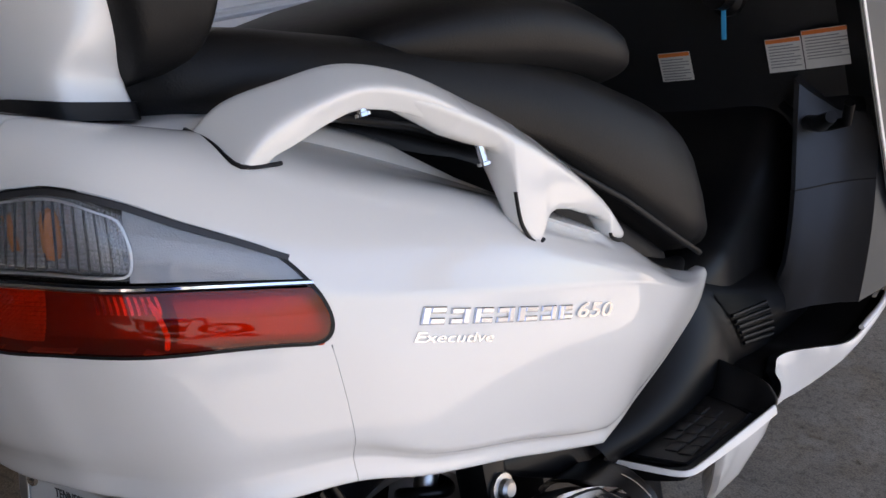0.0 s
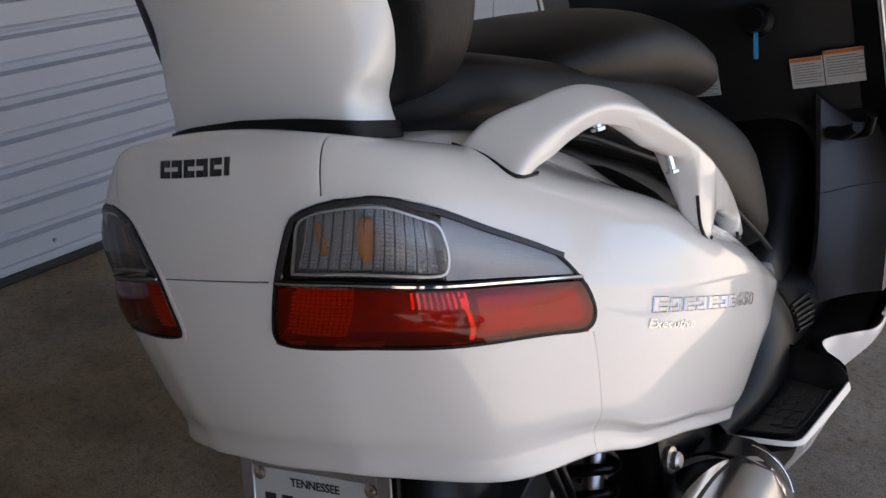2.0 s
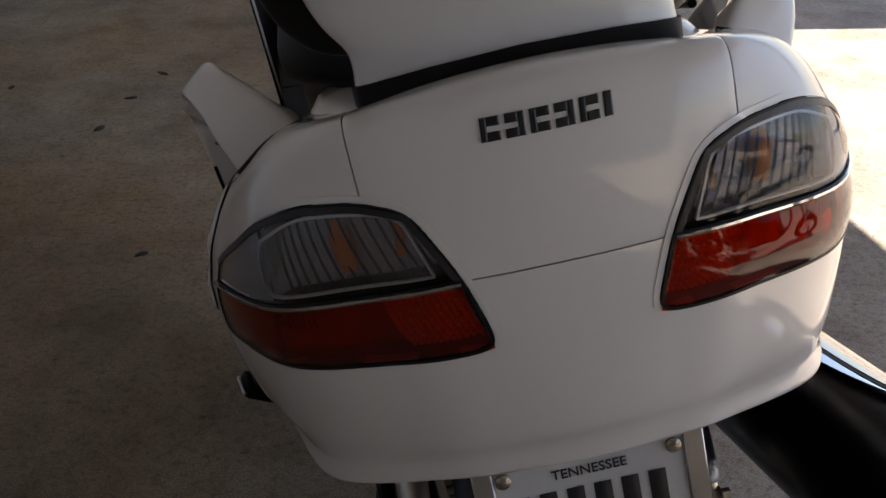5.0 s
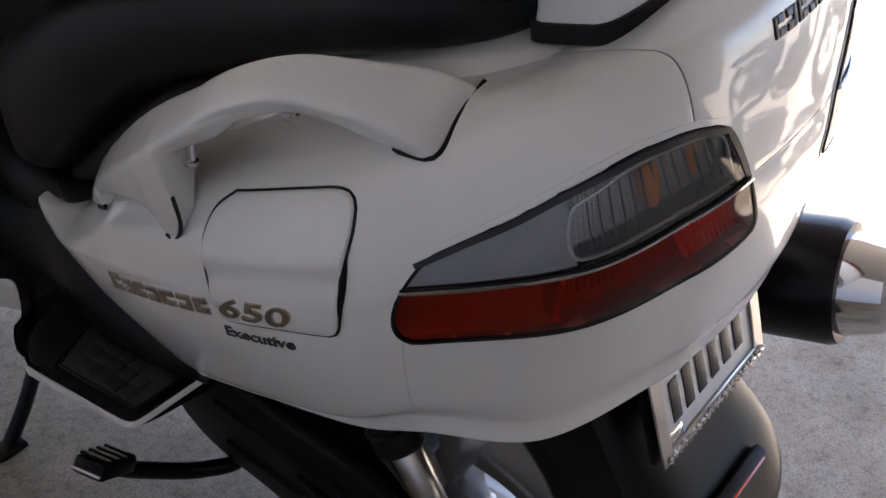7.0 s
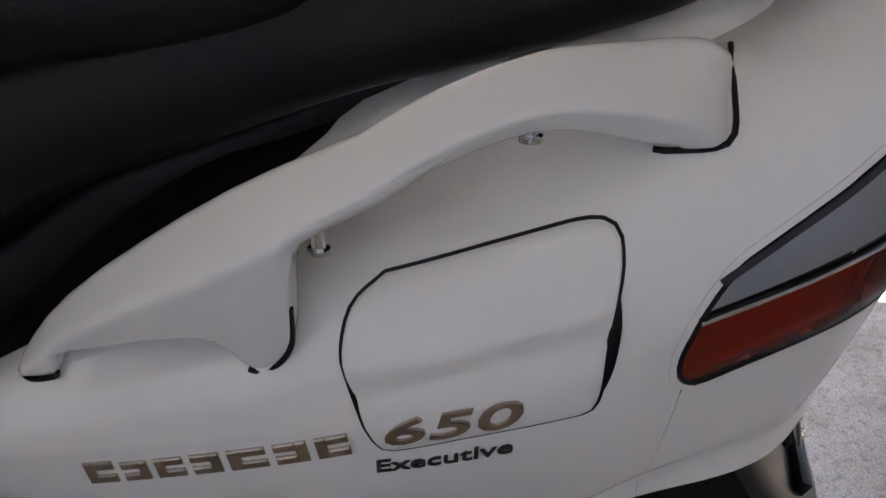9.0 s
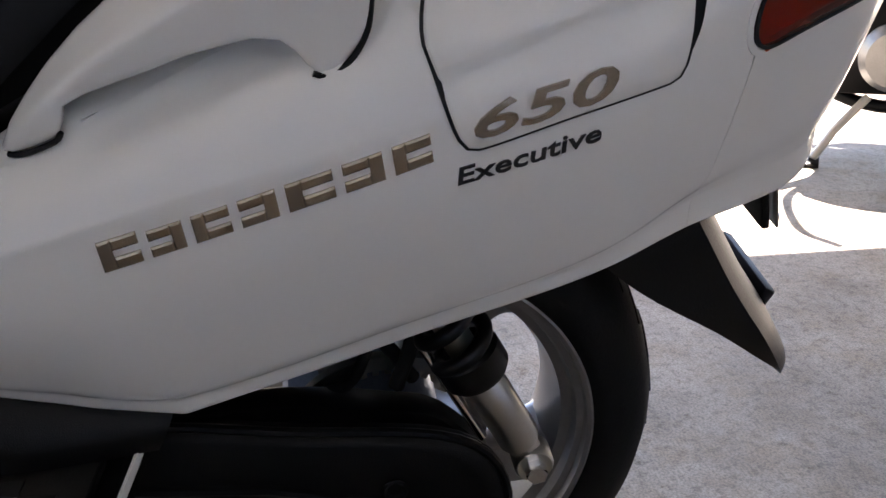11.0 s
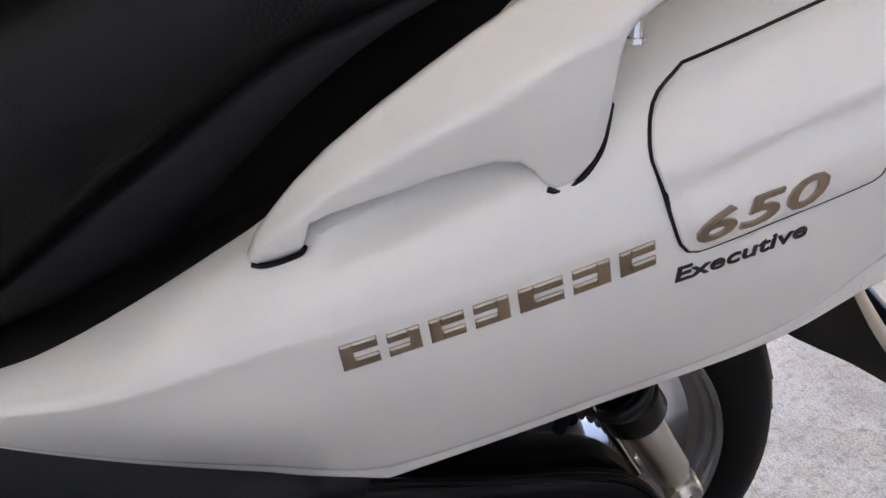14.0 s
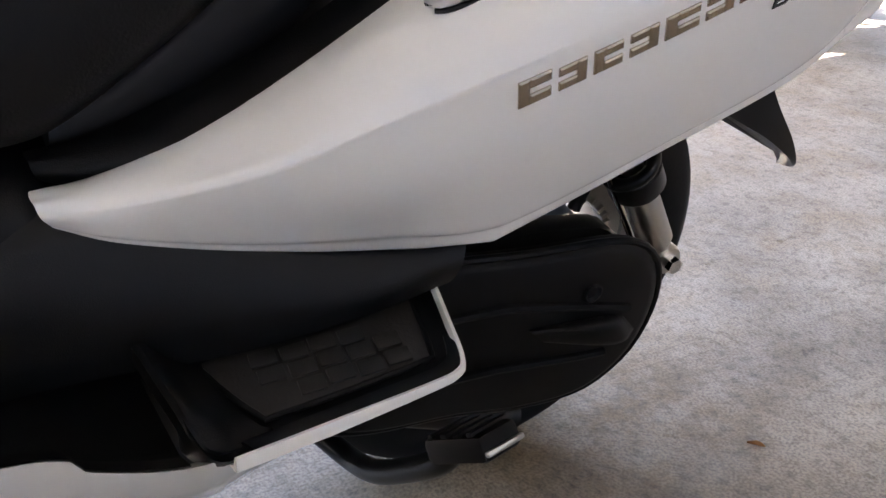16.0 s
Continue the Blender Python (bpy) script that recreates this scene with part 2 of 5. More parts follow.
def surface_strip(points, width, thick, bm=None):
    """A flat ribbon along points given as (place, outward)."""
    bm = bm or bmesh.new()
    loops = []
    for k, (p, o) in enumerate(points):
        a, b = points[max(k - 1, 0)][0], points[min(k + 1, len(points) - 1)][0]
        t = (Vector(b) - Vector(a)).normalized()
        o = Vector(o).normalized()
        s = t.cross(o).normalized()
        p = Vector(p)
        loops.append([p - s * width / 2 - o * thick, p + s * width / 2 - o * thick, p + s * width / 2 + o * thick, p - s * width / 2 + o * thick])
    return rings(loops, True, True, bm)


# stations of the rear cowl, from the tail's middle round to the front tip (right half): rows run from the deck down to the hem
COWL = (
    ((0, -.270, .928), (0, -.332, .947), (0, -.367, .944), (0, -.382, .895), (0, -.385, .827), (0, -.384, .772), (0, -.372, .690), (0, -.352, .634), (0, -.325, .636)),
    ((.062, -.262, .922), (.062, -.328, .943), (.062, -.363, .941), (.062, -.378, .893), (.064, -.381, .826), (.062, -.380, .772), (.058, -.367, .688), (.056, -.348, .634), (.055, -.32, .636)),
    ((.112, -.240, .905), (.121, -.312, .931), (.124, -.349, .933), (.123, -.365, .887), (.124, -.367, .824), (.121, -.366, .768), (.114, -.352, .684), (.110, -.335, .629), (.10, -.31, .633)),
    ((.140, -.210, .897), (.166, -.264, .911), (.182, -.302, .905), (.194, -.325, .868), (.202, -.325, .814), (.204, -.320, .756), (.202, -.300, .675), (.201, -.285, .612), (.18, -.27, .619)),
    ((.150, -.180, .890), (.186, -.203, .886), (.220, -.218, .862), (.246, -.219, .815), (.260, -.214, .770), (.262, -.207, .715), (.253, -.197, .645), (.238, -.192, .596), (.215, -.185, .604)),
    ((.155, -.110, .868), (.195, -.115, .850), (.238, -.118, .826), (.268, -.120, .786), (.285, -.121, .738), (.285, -.120, .675), (.268, -.120, .602), (.249, -.120, .568), (.218, -.120, .572)),
    ((.170, .000, .815), (.205, .000, .800), (.245, .000, .785), (.279, .000, .748), (.295, .000, .702), (.292, .000, .640), (.269, .000, .560), (.246, .000, .526), (.213, .000, .530)),
    ((.190, .150, .733), (.220, .150, .727), (.248, .150, .712), (.273, .150, .684), (.285, .150, .655), (.280, .150, .585), (.254, .150, .503), (.236, .150, .468), (.210, .150, .478)),
    ((.199, .240, .673), (.218, .240, .674), (.238, .240, .668), (.258, .240, .647), (.271, .240, .622), (.266, .240, .562), (.241, .240, .505), (.218, .240, .472), (.196, .240, .480)),
    ((.196, .340, .610), (.207, .340, .611), (.223, .340, .605), (.240, .340, .593), (.250, .340, .581), (.241, .340, .547), (.226, .340, .512), (.213, .340, .494), (.197, .340, .502)),
    ((.189, .430, .568), (.196, .430, .570), (.205, .430, .569), (.213, .430, .564), (.219, .430, .556), (.219, .430, .545), (.214, .430, .530), (.208, .430, .521), (.196, .430, .528)),
    ((.184, .482, .559), (.188, .483, .5585), (.192, .483, .5575), (.197, .482, .557), (.200, .481, .552), (.201, .479, .547), (.199, .475, .541), (.197, .472, .537), (.189, .471, .541)),
)


def spline(pts, n):
    """A smooth run through pts, n steps to a span."""
    p = np.array(pts, float)
    q = np.concatenate([2 * p[:1] - p[1:2], p, 2 * p[-1:] - p[-2:-1]])
    out = []
    for k in range(len(p) - 1):
        a, b, c, d = q[k:k + 4]
        for s in np.arange(n) / n:
            out.append(.5 * (2 * b + (c - a) * s + (2 * a - 5 * b + 4 * c - d) * s * s + (3 * b - a - 3 * c + d) * s ** 3))
    out.append(p[-1])
    return np.array(out)


NU, NV = 20, 12


def hemmed(rows, fade):
    """Adds the fold above the hem: a shallow crease, then a band that drops to the edge."""
    r = [np.array(p, float) for p in rows]
    out = np.array((r[7][0] - r[8][0], r[7][1] - r[8][1], 0))
    out /= np.linalg.norm(out) + 1e-9
    d = r[6] - r[7]
    fold = r[7] + d * min(.5, .024 / np.linalg.norm(d)) - out * .005 * fade
    return r[:7] + [fold] + r[7:]


_c = np.array([hemmed(rows, (.3, .3, .4, .8, 1.1, 1.0, .9, .5, 0, 0, 0, 0)[k]) for k, rows in enumerate(COWL)])
# the cross-section is mirrored at the tail's middle so that the surface runs smoothly over it
_m = np.concatenate([_c[2:0:-1] * (-1, 1, 1), _c])
_cols = np.stack([spline(_m[:, j], NU)[2 * NU:] for j in range(10)], 1)
# the hem turns a clear corner where the flank ends
_u = np.arange(_cols.shape[0]) / NU
for _k, _g in ((7, .5), (8, .9), (9, .9)):
    _line = np.stack([np.interp(_u, np.arange(len(_c)), _c[:, _k, _a]) for _a in range(3)], 1)
    _cols[:, _k] += (_line - _cols[:, _k]) * (_g * np.exp(-((_u - 7) / .8) ** 4))[:, None]
SKIN = np.stack([spline(row, NV) for row in _cols], 0)
# the flank's crease and the fold above the hem are crisper than the spline makes them
_j = np.arange(SKIN.shape[1])
_flat = np.stack([np.stack([np.interp(_j / NV, np.arange(10), row[:, k]) for k in range(3)], 1) for row in _cols], 0)
_fade = np.interp(np.arange(SKIN.shape[0]) / NU, (2.5, 4, 8, 10), (0, 1, 1, .3))[:, None]
_w = .75 * np.exp(-((_j - 4 * NV) / (.55 * NV)) ** 2)[None] * _fade + .8 * np.exp(-((_j - 7 * NV) / (.45 * NV)) ** 2)[None] * np.interp(np.arange(SKIN.shape[0]) / NU, (5, 6.5), (1, 0))[:, None]
SKIN = SKIN + (_flat - SKIN) * _w[:, :, None]


def _step(v):
    v = np.clip(v, 0, 1)
    return v * v * (3 - 2 * v)


# shallow scoop in the flank under the grab rail
_y, _z = SKIN[:, :, 1], SKIN[:, :, 2]
_d = _z - (.688 + (.171 - _y) * .445)
SKIN[:, :, 0] -= .008 * _step(_d / .012 + .5) * _step((.050 - _d) / .02) * _step((_y - .035) / .03) * _step((.192 - _y) / .02) * (np.arange(SKIN.shape[1]) > 2 * NV)
ARC = np.concatenate([[0], np.cumsum(np.linalg.norm(np.diff(SKIN[:, 4 * NV, :2], axis=0), axis=1))])


def on_skin(h, z, off=0.0, side=1):
    """The place on the cowl h metres round from the tail's middle at height z, moved out by off."""
    def column(h):
        k = int(np.clip(np.searchsorted(ARC, h) - 1, 0, len(ARC) - 2))
        s = (h - ARC[k]) / (ARC[k + 1] - ARC[k])
        return SKIN[k] * (1 - s) + SKIN[k + 1] * s
    def at(col, z):
        zz = -col[NV:, 2]
        k = int(np.clip(np.searchsorted(zz, -z) - 1, 0, len(zz) - 2))
        s = (-z - zz[k]) / (zz[k + 1] - zz[k])
        return col[NV + k] * (1 - s) + col[NV + k + 1] * s
    p = at(column(h), z)
    if off:
        a, b = at(column(h + .004), z) - at(column(h - .004), z), at(column(h), z + .004) - at(column(h), z - .004)
        n = np.cross(a, b)
        p = p + off * n / np.linalg.norm(n)
    return (side * p[0], p[1], p[2])

# ---- the shed: floor, roll-up door, jamb, block wall, roof ----
DOOR_X, WALL_X, ROOF_Z = -2.01, -1.765, 2.5
EAVES = ((-5.2, 2.186), (.5, 2.186), (9.2, 1.587))   # (y, x) of the roof edge

bm = bmesh.new()
bmesh.ops.create_grid(bm, x_segments=1, y_segments=1, size=150)
tagged(link("floor", bm, CONCRETE), "stained grey concrete slab with pits and specks", "floor", kind="structure")

# roll-up door of ribbed steel slats
door = tagged(new("door_1"), "closed white ribbed steel roll-up door", "door", kind="structure")
PITCH, Y0, Y1 = .0915, -4.6, 2.37
prof = [(0, 0), (.001, .028), (0, .055), (-.022, .0625), (-.024, .071), (-.020, .0765), (.008, .080), (.008, .0865), (0, .0915)]
slat = rings([[(DOOR_X + dx, y, dz) for dx, dz in prof] for y in (Y0, Y1)], False, False)
first = link("slat", slat, DOORPAINT, door)
first.location.z = .051
for k in range(1, 27):
    ob = new("slat", first.data)
    ob.parent, ob.location.z = door, .051 + k * PITCH
part("bottom_rail", box(DOOR_X - .02, DOOR_X + .012, Y0, Y1, .026, .0505, .003), DOORPAINT, door)
part("seal", box(DOOR_X - .025, DOOR_X + .02, Y0, Y1, 0, .026, .004), SEAL, door)
bolt = bmesh.new()
bmesh.ops.create_uvsphere(bolt, u_segments=8, v_segments=5, radius=.007, matrix=Matrix.Translation((DOOR_X + .004, -.2, .076)))
stud = part("bolt", bolt, STEEL, door)
for k in range(1, 12):
    ob = new("bolt", stud.data)
    ob.parent, ob.location.y = door, .2 * k

tagged(link("jamb", box(DOOR_X - .15, WALL_X, 2.385, 2.46, 0, ROOF_Z, .004), DARKWALL), "dark painted steel door jamb", "jamb", kind="structure")
tagged(link("trim", box(DOOR_X - .02, DOOR_X + .04, 2.34, 2.385, 0, ROOF_Z, .003), SEAL), "black door guide rail", "trim", kind="structure")

# block wall past the jamb: mortar behind, blocks proud of it
wall = tagged(link("wall_west", box(WALL_X - .22, WALL_X - .006, 2.46, 9, 0, ROOF_Z), BLOCKPAINT), "pale blue-grey painted concrete block wall", "wall", kind="structure")
course = box(-.02, 0, 0, .39, 0, .19, .004)
block = part("block", course, BLOCKPAINT, wall, smooth=20)
block.location = (WALL_X, 2.465, .006)
for row in range(12):
    for col in range(17):
        if (row, col) == (0, 0):
            continue
        y = 2.465 + col * .4 - (.2 if row % 2 else 0)
        if y < 2.46 or y > 8.6:
            continue
        ob = new("block", block.data)
        ob.parent, ob.location = wall, (WALL_X, y, .006 + row * .2)
# unseen walls, added to close the bay against outside light
tagged(link("wall_north", box(-2.3, 2.6, 9, 9.2, 0, ROOF_Z), BLOCKPAINT), "unseen painted block end wall, added to keep out sky light", "wall", kind="structure")
tagged(link("wall_south", box(-2.3, 2.6, -5.2, -5, 0, ROOF_Z), DARKWALL), "unseen dark end wall, added to close the bay", "wall", kind="structure")
tagged(link("wall_back", box(-2.4, -2.2, -5.2, 2.46, 0, ROOF_Z), BLOCKPAINT), "unseen plain wall, added behind the roll-up door", "wall", kind="structure")
# the roof is unseen; its height and edge are set by the light wanted
tagged(link("ceiling", rings([[(-2.4, y, ROOF_Z), (x, y, ROOF_Z), (x, y, ROOF_Z + .15), (-2.4, y, ROOF_Z + .15)] for y, x in EAVES]), CEILING), "unseen plain roof deck, sized to shade the bay", "ceiling", kind="structure")
# unseen slab, added only to cast the shaded strip between the sun patches
tagged(link("shade_slab", box(2.03, 9, 2.95, 3.87, ROOF_Z + .004, ROOF_Z + .146), CEILING), "unseen slab added to shade a strip between sun patches", "beam", kind="structure")


# a cigarette end and a dry leaf on the slab, and dark crumbs of dirt
def crumb(x, y, r, seed):
    rnd = random.Random(seed)
    bm = bmesh.new()
    bmesh.ops.create_icosphere(bm, subdivisions=2, radius=1)
    for v in bm.verts:
        v.co = Vector((v.co.x * r * rnd.uniform(1.3, 1.9), v.co.y * r * rnd.uniform(.6, .9), max(0, v.co.z) * r * .35))
    ob = link("dirt_clod", bm, SEAL)
    ob.location, ob.rotation_euler = (x, y, 0), (0, 0, rnd.uniform(0, 3))
    return tagged(ob, "small dark clod of dirt on the slab", "dirt", "clods on the floor")


for k, (x, y, r) in enumerate(((-1.44, 2.6, .018), (-1.32, 2.38, .012), (-1.52, 2.95, .012), (-1.62, 2.62, .012), (-.98, 2.0, .016), (-.93, 2.26, .013), (-.86, 2.5, .016), (-1.2, 1.6, .010), (-.75, 1.2, .012), (-1.02, .75, .01))):
    crumb(x, y, r, k)

butt = tagged(new("cigarette_end"), "crushed white and red cigarette end on the slab", "litter")
part("paper", tube([(0, 0, .004), (.022, 0, .004)], .0038), PAPER, butt)
part("filter", tube([(.0222, 0, .004), (.034, .002, .004)], .0036), REFLECTOR, butt)
butt.matrix_world = pose(.79, 1.05, 0, 0, 0, 70)
lf = rings([[(x, w, .002 + h), (x, 0, .001), (x, -w, .002 + h)] for x, w, h in ((0, .001, 0), (.008, .006, .003), (.018, .008, .005), (.028, .005, .003), (.036, .001, .002))], False, False)
bmesh.ops.solidify(lf, geom=lf.faces[:], thickness=.0006)
leaf = link("dry_leaf", lf, material("dry leaf", (.42, .22, .09), .7, vary=.3, vscale=80))
leaf.matrix_world = pose(-.25, -.30, .0006, 0, 0, 35) @ Matrix.Scale(.62, 4)
tagged(leaf, "small curled brown dry leaf on the slab", "leaf")


# ---- the scooter, built upright and leant on its stand ----
scooter = tagged(new("maxi_scooter"), "pearl white maxi scooter leaning on its side stand", "scooter")
scooter.rotation_euler = (0, -LEAN, 0)

# outline of the tail lamp, as (round, height) on the cowl
LAMP_TOP = ((.098, .880), (.123, .887), (.150, .888), (.180, .885), (.222, .869), (.265, .844), (.300, .824), (.335, .802))
LAMP_MID = ((.071, .8265), (.12, .822), (.18, .814), (.25, .800), (.30, .788), (.344, .777))
LAMP_LOW = ((.058, .777), (.066, .770), (.155, .7625), (.244, .749), (.30, .738), (.336, .728))
LAMP_TIP = ((.344, .777), (.349, .757), (.348, .738), (.336, .728))


def run(pts, n):
    """n + 1 evenly spaced points along a smooth line through pts."""
    q = spline(pts, 12)
    d = np.concatenate([[0], np.cumsum(np.linalg.norm(np.diff(q, axis=0), axis=1))])
    return np.stack([np.interp(np.linspace(0, d[-1], n + 1), d, q[:, k]) for k in range(q.shape[1])], 1)


def coons(low, high, left, right, nu, nv):
    """A grid of points inside four border lines."""
    lo, hi, le, ri = run(low, nu), run(high, nu), run(left, nv), run(right, nv)
    s, t = np.linspace(0, 1, nu + 1)[:, None, None], np.linspace(0, 1, nv + 1)[None, :, None]
    return (1 - t) * lo[:, None] + t * hi[:, None] + (1 - s) * le[None] + s * ri[None] - ((1 - s) * (1 - t) * lo[0] + s * (1 - t) * lo[-1] + (1 - s) * t * hi[0] + s * t * hi[-1])


def patch(grid, off, side, bm=None, thick=0.0, even=0):
    """Lays a grid of (round, height) on the cowl; off is a number or a function of the grid's position."""
    bm = bm or bmesh.new()
    nu, nv = grid.shape[:2]
    lift = off if callable(off) else (lambda a, b: off)
    vs = [[bm.verts.new(on_skin(*grid[i, j], lift(i / (nu - 1), j / (nv - 1)), side)) for j in range(nv)] for i in range(nu)]
    for i in range(nu - 1):
        for j in range(nv - 1):
            bm.faces.new((vs[i][j], vs[i + 1][j], vs[i + 1][j + 1], vs[i][j + 1]))
    inner = [v for v in bm.verts if not v.is_boundary]
    for _ in range(even):
        bmesh.ops.smooth_vert(bm, verts=inner, factor=.5, use_axis_x=True, use_axis_y=True, use_axis_z=True)
    if thick:
        bmesh.ops.solidify(bm, geom=bm.faces[:], thickness=thick)
    return bm


OUTLINE = np.concatenate([run(LAMP_TOP, 60), run(LAMP_TIP, 14)[1:], run(LAMP_LOW, 60)[::-1][1:], run(((.058, .777), (.071, .8265), (.098, .880)), 24)[1:-1]])
for _ in range(5):
    OUTLINE = (OUTLINE + np.roll(OUTLINE, 1, 0) + np.roll(OUTLINE, -1, 0)) / 3


def inside(h, z, poly):
    hit = False
    for (a, b), (c, d) in zip(poly, np.roll(poly, -1, 0)):
        if (b > z) != (d > z) and h < (c - a) * (z - b) / (d - b) + a:
            hit = not hit
    return hit


LAMP_BOX = (OUTLINE[:, 0].min(), OUTLINE[:, 0].max(), OUTLINE[:, 1].min(), OUTLINE[:, 1].max())
I_SEAM, I_REAR, J_SEAM = 2 * NU, 4 * NU, 4 * NV
GAP = .0006


def panel(name, keep, sides, label):
    """One panel of the cowl: the faces that keep(i, j) names, with a rim turned in at its borders."""
    bm = bmesh.new()
    for side in sides:
        vs = {}

        def v(i, j):
            if (i, j) not in vs:
                vs[i, j] = bm.verts.new((side * SKIN[i, j, 0], SKIN[i, j, 1], SKIN[i, j, 2]))
            return vs[i, j]

        for i in range(SKIN.shape[0] - 1):
            h = (ARC[i] + ARC[i + 1]) / 2
            for j in range(SKIN.shape[1] - 1):
                if not keep(i, j):
                    continue
                z = SKIN[i:i + 2, j:j + 2, 2].mean()
                if j > NV and LAMP_BOX[0] < h < LAMP_BOX[1] and LAMP_BOX[2] < z < LAMP_BOX[3] and inside(h, z, OUTLINE):
                    continue
                quad = (v(i, j), v(i, j + 1), v(i + 1, j + 1), v(i + 1, j))
                bm.faces.new(quad if side > 0 else quad[::-1])
    bmesh.ops.remove_doubles(bm, verts=bm.verts, dist=1e-5)
    bm.normal_update()
    rim = [e for e in bm.edges if len(e.link_faces) == 1]
    seen = {w for e in rim for w in e.verts}
    inward = {}
    for w in seen:
        c = sum((f.calc_center_median() for f in w.link_faces), Vector()) / len(w.link_faces)
        d = c - w.co
        d -= w.normal * d.dot(w.normal)
        inward[w] = d.normalized() if d.length > 1e-7 else Vector()
    normals = {w: w.normal.copy() for w in seen}
    made = bmesh.ops.extrude_edge_only(bm, edges=rim)["geom"]
    fresh = [g for g in made if isinstance(g, bmesh.types.BMVert)]
    old = {}
    for e in bm.edges:
        a, b = e.verts
        if a in seen and b not in seen:
            old[b] = a
        elif b in seen and a not in seen:
            old[a] = b
    for w in fresh:
        o = old[w]
        w.co = o.co + inward[o] * (GAP + .0012) - normals[o] * .009
    for w in seen:
        fine = .3 if w.co.z < .722 and w.co.y > -.26 else 1.0   # the flank seam is tighter
        w.co += (inward[w] * GAP - normals[w] * .0004) * fine
    return part(name, bm, WHITE, scooter, label, smooth=50)


TRUNK = panel("trunk_panel", lambda i, j: i < I_SEAM and j < J_SEAM, (1, -1), "pearl white upper tail panel")
panel("rear_bumper", lambda i, j: i < I_REAR and j >= J_SEAM, (1, -1), "pearl white lower tail panel")
PANEL = {}
for side in (1, -1):
    PANEL[side] = panel("side_panel", lambda i, j: (i >= I_SEAM and j < J_SEAM) or (i >= I_REAR and j >= J_SEAM), (side,), "pearl white rear side panel")

# dark liner behind the seams and lamps
liner = bmesh.new()
for side in (1, -1):
    g = SKIN[::4, ::4].copy()
    for i in range(g.shape[0]):
        c = np.array((0, max(-.1, min(g[i, 4, 1], .45)), .74 - .25 * max(0, g[i, 4, 1])))
        g[i] += (c - g[i]) * (.028 / np.linalg.norm((c - g[i])[:, :2], axis=1)[:, None])
        g[i, :, 2] += .006
    vs = [[liner.verts.new((side * p[0], p[1], p[2])) for p in row] for row in g]
    for i in range(len(vs) - 1):
        for j in range(2, len(vs[0]) - 1):
            liner.faces.new((vs[i][j], vs[i][j + 1], vs[i + 1][j + 1], vs[i + 1][j]))
bmesh.ops.remove_doubles(liner, verts=liner.verts, dist=1e-4)
part("liner", liner, BLACK, scooter)


# ---- tail lamps ----
SATIN = material("satin reflector", (.42, .42, .42), .4, .5)
PRISM = material("prismatic clear lens", (.95, .96, .97), .05, Alpha=.22)
SMOKE_DARK = material("dark grey lamp band", (.022, .022, .025), .4, bump=.3, scale=500)


def skin_ribbon(pts, lift, width, thick, side):
    return surface_strip([(on_skin(h, z, lift, side), Vector(on_skin(h, z, .01, side)) - Vector(on_skin(h, z, 0, side))) for h, z in pts], width, thick)


def shrink(loop, d):
    """Moves a closed outline inwards by d."""
    q = np.array(loop)
    t = np.roll(q, -1, 0) - np.roll(q, 1, 0)
    n = np.stack([t[:, 1], -t[:, 0]], 1) / (np.linalg.norm(t, axis=1)[:, None] + 1e-9)
    return q + n * d * (1 if ((q + n * .002 - q.mean(0)) ** 2).sum() < ((q - q.mean(0)) ** 2).sum() else -1)


